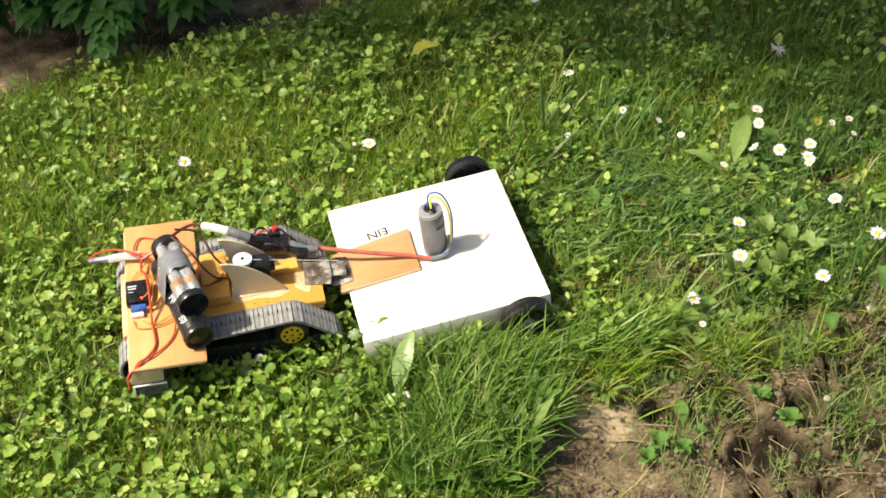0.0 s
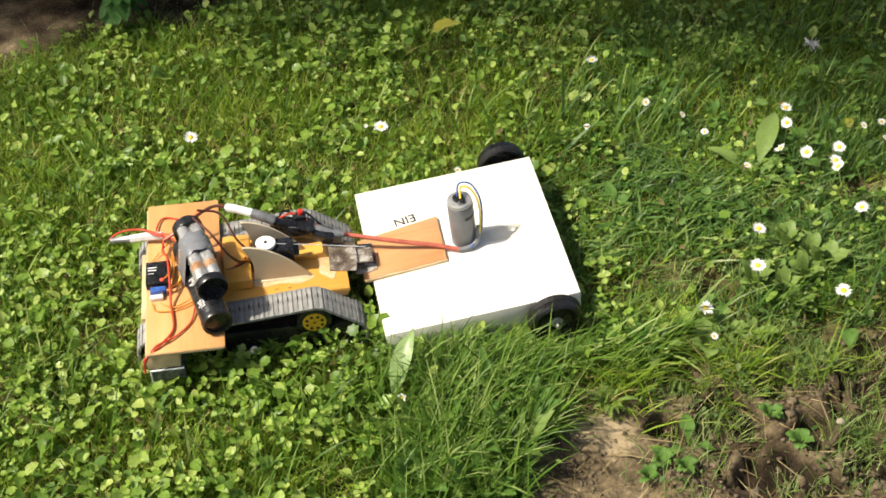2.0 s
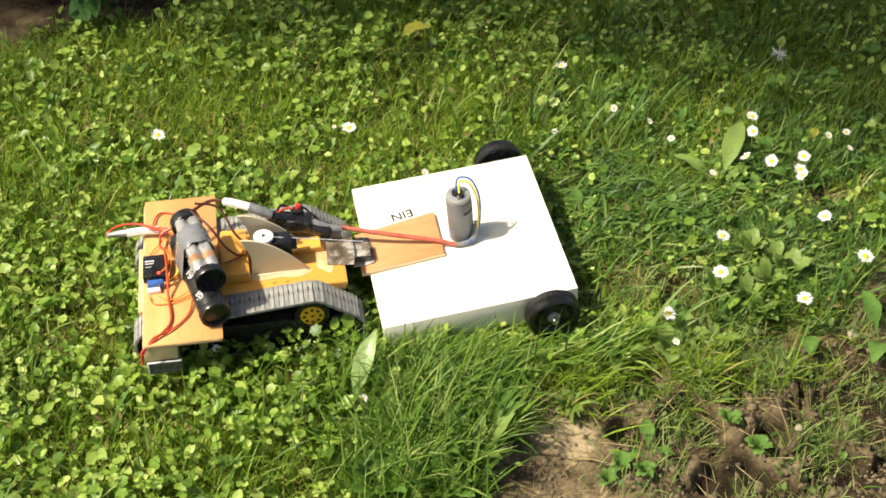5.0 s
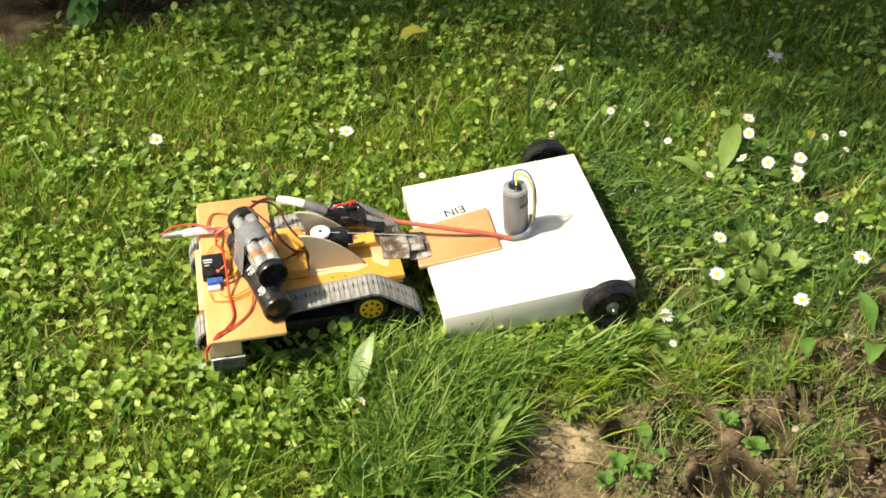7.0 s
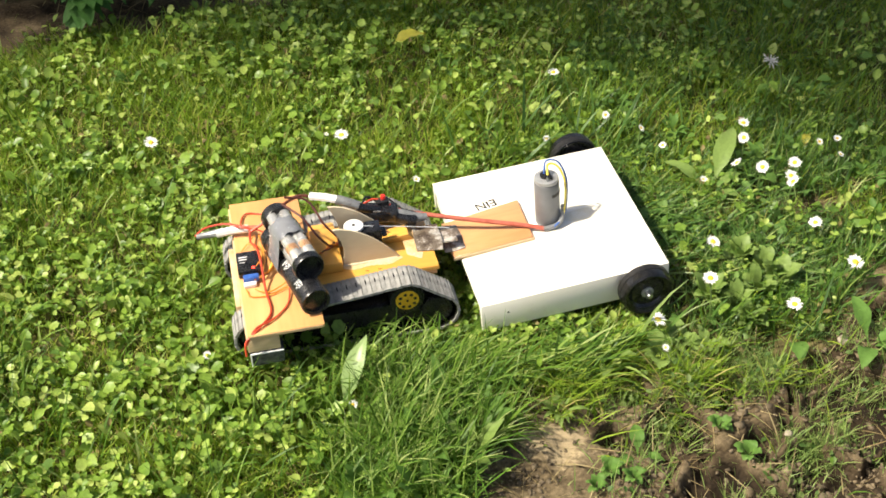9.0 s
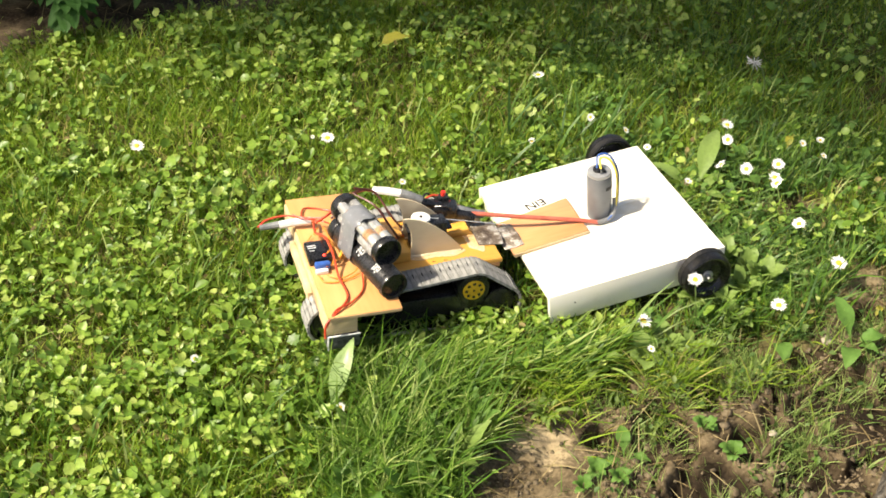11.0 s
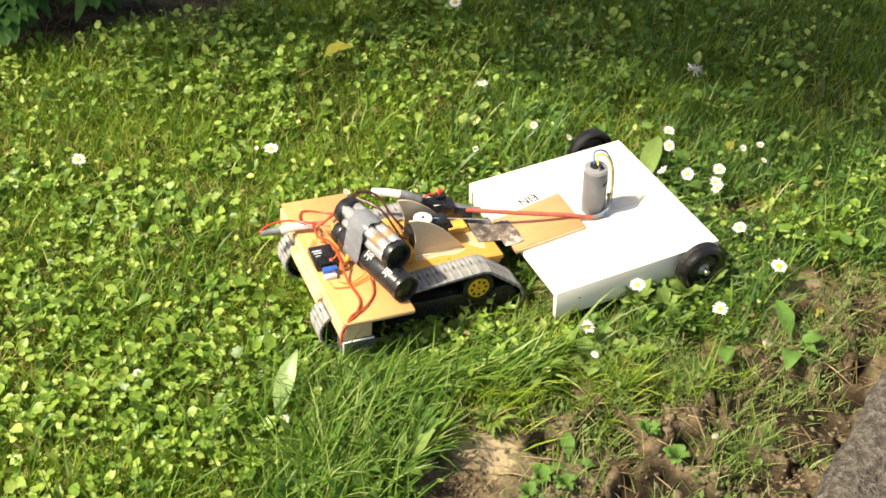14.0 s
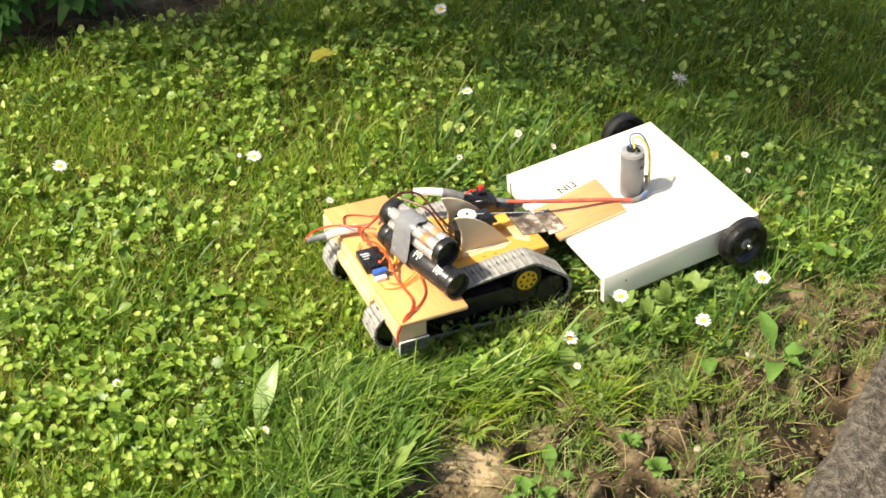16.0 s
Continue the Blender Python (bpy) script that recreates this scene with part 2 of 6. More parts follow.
M_ORANGE = surf("orange_varnished_wood", [(0.1, (0.55, 0.26, 0.045)), (0.5, (0.70, 0.36, 0.065)), (0.9, (0.78, 0.46, 0.12))], 25, 0.34, 0.15, stretch=(0.12, 1, 1), coat=0.35)
M_TONGUE = surf("pale_orange_wood", [(0.1, (0.50, 0.23, 0.09)), (0.5, (0.60, 0.31, 0.14)), (0.9, (0.70, 0.43, 0.24))], 25, 0.36, 0.2, stretch=(0.15, 1, 1), coat=0.3)
M_EDGE = surf("raw_wood_edge", [(0.1, (0.42, 0.27, 0.13)), (0.5, (0.56, 0.41, 0.23)), (0.9, (0.66, 0.52, 0.32))], 40, 0.7, 0.2, stretch=(0.2, 1, 1))
M_FIN = surf("thin_birch_ply", [(0.1, (0.50, 0.40, 0.25)), (0.5, (0.60, 0.50, 0.34)), (0.9, (0.66, 0.57, 0.41))], 30, 0.55, 0.1, stretch=(0.3, 1, 1))
M_WHITE = surf("white_lacquered_board", [(0.05, (0.72, 0.67, 0.55)), (0.3, (0.81, 0.775, 0.675)), (0.9, (0.85, 0.825, 0.75))], 14, 0.4, 0.05, fine=20)
M_RUBBER = surf("dusty_grey_rubber", [(0.1, (0.15, 0.148, 0.14)), (0.5, (0.245, 0.242, 0.23)), (0.9, (0.36, 0.35, 0.325))], 130, 0.75, 0.4)
M_BLACK = surf("black_plastic", [(0.2, (0.006, 0.006, 0.007)), (0.8, (0.020, 0.020, 0.022))], 90, 0.28, 0.15)
M_TYRE = surf("black_tyre", [(0.2, (0.004, 0.004, 0.004)), (0.8, (0.014, 0.013, 0.012))], 120, 0.25, 0.1)
M_TREAD = surf("muddy_tread", [(0.2, (0.003, 0.003, 0.003)), (0.8, (0.012, 0.010, 0.009))], 150, 0.5, 0.6)
M_YELLOW = surf("yellow_plastic", [(0.2, (0.65, 0.38, 0.015)), (0.8, (0.78, 0.50, 0.03))], 90, 0.4, 0.1)
M_GREY_PAINT = surf("grey_painted_metal", [(0.2, (0.145, 0.15, 0.16)), (0.8, (0.185, 0.19, 0.20))], 40, 0.42, 0.03, metal=0.25)
M_SILVER = surf("brushed_metal", [(0.2, (0.42, 0.42, 0.43)), (0.8, (0.68, 0.68, 0.68))], 90, 0.32, 0.15, metal=1.0)
M_CAP = surf("light_metal_cap", [(0.2, (0.26, 0.265, 0.27)), (0.8, (0.42, 0.42, 0.42))], 90, 0.35, 0.15, metal=0.4)
M_CELL = surf("silver_cell_sleeve", [(0.2, (0.36, 0.35, 0.34)), (0.5, (0.55, 0.54, 0.52)), (0.8, (0.72, 0.71, 0.68))], 45, 0.22, 0.05, metal=0.5, coat=0.4)
M_COPPER = surf("orange_cell_band", [(0.2, (0.40, 0.20, 0.09)), (0.8, (0.62, 0.38, 0.22))], 60, 0.3, 0.05, metal=0.4)
M_SKID = surf("dark_foil", [(0.2, (0.03, 0.033, 0.037)), (0.8, (0.13, 0.135, 0.14))], 160, 0.22, 0.6, bump_size=0.0015)
M_DUCT = surf("grey_tape", [(0.2, (0.12, 0.125, 0.13)), (0.8, (0.23, 0.235, 0.24))], 90, 0.3, 0.3, bump_size=0.0008)
M_TAPE = surf("silver_grey_tape", [(0.2, (0.15, 0.155, 0.17)), (0.8, (0.23, 0.238, 0.255))], 22, 0.26, 0.08, metal=0.1, rough_var=0.05, bump_size=0.0008)
M_GLUE = surf("hot_glue", [(0.2, (0.66, 0.52, 0.32)), (0.8, (0.80, 0.70, 0.52))], 200, 0.2, 0.5, coat=0.5)
M_FOIL = surf("shiny_glued_tape", [(0.30, (0.09, 0.065, 0.045)), (0.52, (0.20, 0.16, 0.12)), (0.68, (0.52, 0.48, 0.42))], 60, 0.15, 0.8, metal=0.1, bump_size=0.002, coat=0.5)
M_RED = surf("red_wire", [(0.2, (0.42, 0.035, 0.012)), (0.8, (0.62, 0.075, 0.03))], 150, 0.4, 0.1)
M_CABLE = surf("red_cable_sleeve", [(0.2, (0.36, 0.075, 0.045)), (0.8, (0.50, 0.135, 0.09))], 120, 0.5, 0.1)
M_ORANGE_WIRE = surf("orange_wire", [(0.2, (0.62, 0.20, 0.02)), (0.8, (0.78, 0.32, 0.04))], 150, 0.4, 0.1)
M_DARK_WIRE = surf("dark_wire", [(0.2, (0.05, 0.015, 0.012)), (0.8, (0.12, 0.03, 0.02))], 150, 0.4, 0.1)
M_YELLOW_WIRE = surf("yellow_wire", [(0.2, (0.68, 0.52, 0.05)), (0.8, (0.80, 0.66, 0.10))], 150, 0.4, 0.1)
M_BLUE = surf("blue_plastic", [(0.2, (0.02, 0.07, 0.28)), (0.8, (0.05, 0.14, 0.45))], 150, 0.4, 0.1)
M_SHRINK = surf("white_heat_shrink", [(0.2, (0.62, 0.62, 0.62)), (0.8, (0.78, 0.78, 0.77))], 120, 0.4, 0.2)
M_SMEAR = surf("glue_smear", [(0.2, (0.62, 0.40, 0.18)), (0.8, (0.72, 0.55, 0.36))], 70, 0.25, 0.4, coat=0.4)
M_INK = plain("black_ink", (0.020, 0.018, 0.016), 0.6)
M_MARK = plain("white_print", (0.75, 0.75, 0.74), 0.5)
M_REDCAP = plain("red_button", (0.65, 0.03, 0.02), 0.35)
M_LED = plain("red_diode", (1.0, 0.05, 0.03), 0.4, 0, 3.0)
M_STAIN = surf("glue_stain", [(0.2, (0.70, 0.63, 0.46)), (0.8, (0.80, 0.76, 0.66))], 60, 0.45, 0.1)


# ---- mesh helpers ----
def tris(name, verts, faces, material):
    """A mesh object from arrays of points and triangles."""
    me = bpy.data.meshes.new(name)
    verts, faces = np.asarray(verts, np.float32), np.asarray(faces, np.int32)
    me.vertices.add(len(verts)), me.loops.add(faces.size), me.polygons.add(len(faces))
    me.vertices.foreach_set("co", verts.ravel())
    me.loops.foreach_set("vertex_index", faces.ravel())
    me.polygons.foreach_set("loop_start", np.arange(0, faces.size, 3, dtype=np.int32))
    me.update(calc_edges=True)
    me.materials.append(material)
    return new(name, me)


def part(name, bm, material, parent=None, label="", smooth=True, at=None):
    bmesh.ops.recalc_face_normals(bm, faces=bm.faces)
    me = bpy.data.meshes.new(name)
    bm.to_mesh(me), bm.free()
    me.materials.append(material)
    if smooth:
        me.shade_smooth()
        me.set_sharp_from_angle(angle=radians(38))
    ob = new(name, me)
    if parent:
        ob.parent = parent
    if at:
        ob.matrix_basis = at
    if label:
        tagged(ob, label)
    return ob


def block(bm, size, centre, turn=None, bevel=0.0008, seg=2):
    m = Matrix.Translation(centre) @ (turn or Matrix()) @ Matrix.Diagonal((*size, 1))
    r = bmesh.ops.create_cube(bm, size=1, matrix=m)
    if bevel:
        edges = list({e for v in r["verts"] for e in v.link_edges})
        bmesh.ops.bevel(bm, geom=edges, offset=bevel, segments=seg, affect="EDGES", profile=0.5)
    return bm


def boxes(*items, bevel=0.0008):
    bm = bmesh.new()
    for it in items:
        block(bm, *it, bevel=bevel)
    return bm


def rod(bm, a, b, r, r2=None, n=20, bevel=0.0):
    a, b = Vector(a), Vector(b)
    m = Matrix.Translation((a + b) / 2) @ (b - a).to_track_quat("Z", "Y").to_matrix().to_4x4()
    res = bmesh.ops.create_cone(bm, cap_ends=True, segments=n, radius1=r, radius2=r if r2 is None else r2, depth=(b - a).length, matrix=m)
    if bevel:
        vs = set(res["verts"])
        caps = {e for f in bm.faces if len(f.verts) == n and set(f.verts) <= vs for e in f.edges}
        bmesh.ops.bevel(bm, geom=list(caps), offset=bevel, segments=2, affect="EDGES", profile=0.5)
    return bm


def smooth_path(pts, k=6):
    """Catmull-Rom points through pts."""
    p = [Vector(q) for q in pts]
    p = [2 * p[0] - p[1]] + p + [2 * p[-1] - p[-2]]
    out = []
    for i in range(1, len(p) - 2):
        for j in range(k):
            t = j / k
            out.append(0.5 * (2 * p[i] + (p[i + 1] - p[i - 1]) * t + (2 * p[i - 1] - 5 * p[i] + 4 * p[i + 1] - p[i + 2]) * t * t + (3 * p[i] - p[i - 1] - 3 * p[i + 1] + p[i + 2]) * t ** 3))
    return out + [p[-2]]


def tube(bm, pts, r, n=8, k=6, r_end=None):
    path = smooth_path(pts, k)
    rings, up = [], Vector((0.13, 0.31, 0.94))
    for i, q in enumerate(path):
        d = (path[min(i + 1, len(path) - 1)] - path[max(i - 1, 0)]).normalized()
        u = d.cross(up).normalized()
        w = u.cross(d)
        rad = r if r_end is None else r + (r_end - r) * i / (len(path) - 1)
        rings.append([bm.verts.new(q + (u * math.cos(a) + w * math.sin(a)) * rad) for a in (2 * math.pi * j / n for j in range(n))])
    for a, b in zip(rings, rings[1:]):
        for j in range(n):
            bm.faces.new((a[j], a[(j + 1) % n], b[(j + 1) % n], b[j]))
    bm.faces.new(rings[0]), bm.faces.new(rings[-1])
    return bm


def slab(bm, outline, axis, lo, hi, bevel=0.0):
    """A plate with the given outline: pairs in the plane across axis, from lo to hi along it."""
    def at(a, b, c):
        return {"x": (c, a, b), "y": (a, c, b), "z": (a, b, c)}[axis]
    v0 = [bm.verts.new(at(a, b, lo)) for a, b in outline]
    v1 = [bm.verts.new(at(a, b, hi)) for a, b in outline]
    n = len(outline)
    fs = [bm.faces.new(v0), bm.faces.new(v1)] + [bm.faces.new((v0[i], v0[(i + 1) % n], v1[(i + 1) % n], v1[i])) for i in range(n)]
    if bevel:
        bmesh.ops.bevel(bm, geom=list({e for f in fs[:2] for e in f.edges}), offset=bevel, segments=2, affect="EDGES", profile=0.5)
    return bm


# ---- noise for the ground and the plants ----
def lattice(x, y, seed):
    h = np.sin(x * 127.1 + y * 311.7 + seed * 74.7) * 43758.5453
    return h - np.floor(h)


def value_noise(x, y, size, seed=0):
    x, y = np.asarray(x) / size, np.asarray(y) / size
    i, j = np.floor(x), np.floor(y)
    u, v = x - i, y - j
    u, v = u * u * (3 - 2 * u), v * v * (3 - 2 * v)
    return (lattice(i, j, seed) * (1 - u) + lattice(i + 1, j, seed) * u) * (1 - v) + (lattice(i, j + 1, seed) * (1 - u) + lattice(i + 1, j + 1, seed) * u) * v


def bare(x, y):
    """1 on the bare earth, 0 on the lawn."""
    wob = (value_noise(x, y, 0.05, 3) - 0.5) * 0.07 + (value_noise(x, y, 0.16, 4) - 0.5) * 0.06
    low = np.interp(x, [-1, 0.05, 0.08, 0.12, 0.24, 0.38, 0.455, 0.553, 0.675, 1.0, 1.6], [-3, -0.5, -0.31, -0.26, -0.215, -0.185, -0.14, -0.08, -0.04, 0.03, 0.1])
    high = np.interp(x, [-1.5, -0.9, -0.65, -0.55, -0.4, -0.32, -0.21, -0.06, 0.1, 0.2, 0.3], [0.35, 0.395, 0.435, 0.48, 0.52, 0.54, 0.585, 0.65, 0.76, 0.95, 3.0])
    a = np.clip((low - y + wob) / 0.05 + 0.5, 0, 1)
    b = np.clip((y - high + wob) / 0.05 + 0.5, 0, 1)
    gap = np.exp(-(((x - 0.265) / 0.055) ** 2 + ((y + 0.085) / 0.032) ** 2)) + 0.8 * np.exp(-(((x - 0.50) / 0.05) ** 2 + ((y - 0.075) / 0.03) ** 2))
    a = np.maximum(a, np.clip(gap * 1.1 + wob * 6 - 0.1, 0, 0.9))
    out = np.maximum(np.abs(x) - 1.1, np.abs(y - 0.1) - 1.0)
    return np.maximum(a, b) * np.clip(1 - out / 0.3, 0, 1)


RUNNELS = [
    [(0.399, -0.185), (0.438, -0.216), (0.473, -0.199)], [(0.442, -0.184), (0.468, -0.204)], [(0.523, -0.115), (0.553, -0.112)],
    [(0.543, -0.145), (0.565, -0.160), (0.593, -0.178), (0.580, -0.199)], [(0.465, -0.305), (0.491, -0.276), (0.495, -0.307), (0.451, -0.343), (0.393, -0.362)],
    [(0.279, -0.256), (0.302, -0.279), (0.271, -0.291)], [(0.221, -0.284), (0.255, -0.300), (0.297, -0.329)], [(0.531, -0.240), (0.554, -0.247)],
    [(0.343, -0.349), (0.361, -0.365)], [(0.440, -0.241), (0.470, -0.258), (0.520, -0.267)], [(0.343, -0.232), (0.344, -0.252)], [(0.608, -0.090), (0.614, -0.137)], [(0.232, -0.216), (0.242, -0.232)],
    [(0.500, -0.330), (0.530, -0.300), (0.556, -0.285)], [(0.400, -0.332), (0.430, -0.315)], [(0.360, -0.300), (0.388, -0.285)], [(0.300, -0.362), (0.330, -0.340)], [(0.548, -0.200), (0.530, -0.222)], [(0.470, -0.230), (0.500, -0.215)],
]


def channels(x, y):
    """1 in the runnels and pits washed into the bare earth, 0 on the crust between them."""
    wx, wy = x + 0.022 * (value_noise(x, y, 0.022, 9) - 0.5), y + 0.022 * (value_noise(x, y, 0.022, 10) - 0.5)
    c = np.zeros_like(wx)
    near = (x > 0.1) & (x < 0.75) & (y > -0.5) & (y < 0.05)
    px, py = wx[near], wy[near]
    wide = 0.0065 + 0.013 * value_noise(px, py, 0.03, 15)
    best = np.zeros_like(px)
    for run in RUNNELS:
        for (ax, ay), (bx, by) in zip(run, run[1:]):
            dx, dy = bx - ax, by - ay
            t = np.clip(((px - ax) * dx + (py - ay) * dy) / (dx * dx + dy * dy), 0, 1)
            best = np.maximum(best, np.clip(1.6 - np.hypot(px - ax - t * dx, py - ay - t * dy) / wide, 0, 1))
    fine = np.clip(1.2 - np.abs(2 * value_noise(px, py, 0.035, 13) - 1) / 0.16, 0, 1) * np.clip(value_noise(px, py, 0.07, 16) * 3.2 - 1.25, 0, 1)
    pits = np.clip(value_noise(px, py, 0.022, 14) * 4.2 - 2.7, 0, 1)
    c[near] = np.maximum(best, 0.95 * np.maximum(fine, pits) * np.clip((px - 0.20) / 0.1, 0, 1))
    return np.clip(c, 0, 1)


def ground_z(x, y):
    x, y = np.asarray(x, float), np.asarray(y, float)
    near = np.exp(-((x / 3.0) ** 2 + (y / 3.0) ** 2))
    k = bare(x, y)
    z = (value_noise(x, y, 0.3, 1) - 0.5) * 0.010 + (value_noise(x, y, 0.08, 2) - 0.5) * 0.005
    rough = np.where(y > 0.3, 0.35, 1.0)
    z += rough * k * ((value_noise(x, y, 0.045, 5) - 0.5) * 0.014 + (value_noise(x, y, 0.02, 6) - 0.5) * 0.010 + (value_noise(x, y, 0.009, 7) - 0.5) * 0.004)
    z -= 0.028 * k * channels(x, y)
    return z * near - 0.006


def graded(lo, hi, step, far):
    inner = np.arange(lo, hi + step / 2, step)
    outer = np.geomspace(0.02, far, 34)
    return np.concatenate([lo - outer[::-1], inner, hi + outer])


gx, gy = graded(-0.85, 1.0, 0.004, 80), graded(-0.6, 0.95, 0.004, 80)
GX, GY = np.meshgrid(gx, gy)
GZ = ground_z(GX, GY)
ii = np.arange(len(gx) * len(gy)).reshape(len(gy), len(gx))
quad_a = np.stack([ii[:-1, :-1], ii[:-1, 1:], ii[1:, 1:]], -1).reshape(-1, 3)
quad_b = np.stack([ii[:-1, :-1], ii[1:, 1:], ii[1:, :-1]], -1).reshape(-1, 3)
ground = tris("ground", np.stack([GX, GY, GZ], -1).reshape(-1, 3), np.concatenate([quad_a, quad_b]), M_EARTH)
ground.data.attributes.new("bare", "FLOAT", "POINT").data.foreach_set("value", bare(GX, GY).ravel().astype(np.float32))
dry_mound = np.exp(-(((GX - 0.16) / 0.08) ** 2 + ((GY + 0.285) / 0.05) ** 2)) + 0.5 * np.exp(-(((GX - 0.58) / 0.10) ** 2 + ((GY + 0.09) / 0.07) ** 2))
ground.data.attributes.new("dry", "FLOAT", "POINT").data.foreach_set("value", dry_mound.ravel().astype(np.float32))
# darkens the same hollows that are sunk: wet earth plus painted shade
ground.data.attributes.new("moist_shade", "FLOAT", "POINT").data.foreach_set("value", np.clip(channels(GX, GY) * 1.2, 0, 1).ravel().astype(np.float32))
ground.data.shade_smooth()
tagged(ground, "crumbly brown garden earth, bare in patches under the lawn", "ground", kind="structure")


# ---- the swept way of the machines: plants there stay low ----
def swept_height(x, y):
    """The height that plants may reach: lower where the machines pass over."""
    top = np.full(x.shape, 0.2)
    near = (x > -0.6) & (x < 0.6) & (y > -0.35) & (y < 0.35)
    if not near.all():
        top[near] = swept_height(x[near], y[near])
        return top
    for rows, cx, hx, hy, lim in ((DECK_ROWS, 0.0, 0.112, 0.117, 0.042), (DECK_ROWS, 0.075, 0.032, 0.148, 0.024), (ROBOT_ROWS, 0.065, 0.125, 0.080, 0.040), (ROBOT_ROWS, 0.0, 0.042, 0.118, 0.05)):
        for r0, r1 in zip(rows, rows[1:]):
            for f in (0.0, 0.33, 0.67):
                px, py, a = (r0[i] + (r1[i] - r0[i]) * f for i in (1, 2, 6))
                c, s = math.cos(radians(a)), math.sin(radians(a))
                u, v = (x - px) * c + (y - py) * s - cx, -(x - px) * s + (y - py) * c
                top = np.where((np.abs(u) < hx) & (np.abs(v) < hy), np.minimum(top, lim), top)
    return top


# ---- lawn ----
rng = np.random.default_rng(7)


def scatter(n, keep, x0=-1.5, x1=1.6, y0=-1.0, y1=1.6):
    """About n random places, thinned by keep(x, y)."""
    x, y = rng.uniform(x0, x1, n), rng.uniform(y0, y1, n)
    k = rng.random(n) < keep(x, y)
    return x[k], y[k]


def blades(name, x, y, length, width, azimuth, lean, bend, material, limit=True, seg=4):
    """Grass blades of a few pieces each, curving over."""
    n = len(x)
    th = lean[:, None] + bend[:, None] * (np.arange(seg) + 0.5)[None] / seg
    step = length[:, None] / seg
    reach = np.concatenate([np.zeros((n, 1)), np.cumsum(np.sin(th) * step, 1)], 1)
    rise = np.concatenate([np.zeros((n, 1)), np.cumsum(np.cos(th) * step, 1)], 1)
    if limit:
        ex, ey = x + reach[:, -1] * np.cos(azimuth), y + reach[:, -1] * np.sin(azimuth)
        cap = np.minimum(swept_height(x, y), swept_height(ex, ey))
        rise *= np.minimum(1, cap / np.maximum(rise.max(1), 1e-4))[:, None]
    z0 = ground_z(x, y) - 0.002
    cx, cy = x[:, None] + reach * np.cos(azimuth)[:, None], y[:, None] + reach * np.sin(azimuth)[:, None]
    cz = z0[:, None] + np.maximum(rise, 0.0015)
    cz[:, 0] = z0
    w = width[:, None] * np.interp(np.arange(seg) / seg, [0, 0.25, 0.5, 0.75], [0.75, 1.0, 0.85, 0.55])[None] / 2
    tw = azimuth[:, None] + math.pi / 2 + rng.normal(0, 0.35, (n, 1)) + np.linspace(0, 1, seg)[None] * rng.normal(0, 0.5, (n, 1))
    sx, sy = np.cos(tw) * w, np.sin(tw) * w
    lv = np.stack([cx[:, :seg] - sx, cy[:, :seg] - sy, cz[:, :seg]], -1)
    rv = np.stack([cx[:, :seg] + sx, cy[:, :seg] + sy, cz[:, :seg] + w * 0.3], -1)
    tip = np.stack([cx[:, seg], cy[:, seg], cz[:, seg]], -1)[:, None]
    verts = np.concatenate([lv, rv, tip], 1).reshape(-1, 3)
    f = []
    for i in range(seg - 1):
        f += [[i, seg + i, seg + i + 1], [i, seg + i + 1, i + 1]]
    f.append([seg - 1, 2 * seg - 1, 2 * seg])
    faces = (np.array(f)[None] + (np.arange(n) * (2 * seg + 1))[:, None, None]).reshape(-1, 3)
    return tris(name, verts, faces, material)


def leaf_template(kind):
    """A small leaf lying along +x from its stalk, folded at the midrib: points and triangles."""
    if kind == "round":
        rim = [(0, 0, 0), (0.30, 0.36, 0.18), (0.68, 0.46, 0.22), (0.98, 0.25, 0.12), (0.88, 0.0, 0.0), (0.98, -0.25, 0.12), (0.68, -0.46, 0.22), (0.30, -0.36, 0.18)]
    elif kind == "scalloped":
        rim = [(0.06, 0.0, 0.0)]
        for i in range(1, 14):
            t = math.pi + 2 * math.pi * i / 14
            q = 0.5 * (1 + 0.10 * math.cos(7 * t + math.pi)) * (1.0 if 1 < i < 13 else 0.92)
            rim.append((0.5 + q * math.cos(t), 1.04 * q * math.sin(t), 0.10 + 0.03 * math.cos(7 * t)))
    else:
        rim = [(0, 0, 0), (0.26, 0.27, 0.13), (0.60, 0.33, 0.12), (0.88, 0.18, 0.0), (1.0, 0.0, -0.10), (0.88, -0.18, 0.0), (0.60, -0.33, 0.12), (0.26, -0.27, 0.13)]
    v = np.array(rim + [(0.5, 0, 0)], float)
    n = len(rim)
    return v, np.array([(i, (i + 1) % n, n) for i in range(n)])


def leaflets(name, x, y, z, size, azimuth, tilt, roll, material, kind="round"):
    v, f = leaf_template(kind)
    n = len(x)
    p = v[None] * size[:, None, None]
    p = p * (1 + rng.normal(0, 0.035, (n, len(v), 1)))
    cr, sr = np.cos(roll)[:, None], np.sin(roll)[:, None]
    a, b = p[..., 1] * cr - p[..., 2] * sr, p[..., 1] * sr + p[..., 2] * cr
    ct, st = np.cos(tilt)[:, None], np.sin(tilt)[:, None]
    u, w = p[..., 0] * ct - b * st, p[..., 0] * st + b * ct
    ca, sa = np.cos(azimuth)[:, None], np.sin(azimuth)[:, None]
    verts = np.stack([u * ca - a * sa + x[:, None], u * sa + a * ca + y[:, None], w + z[:, None]], -1).reshape(-1, 3)
    faces = (f[None] + (np.arange(n) * len(v))[:, None, None]).reshape(-1, 3)
    return tris(name, verts, faces, material)


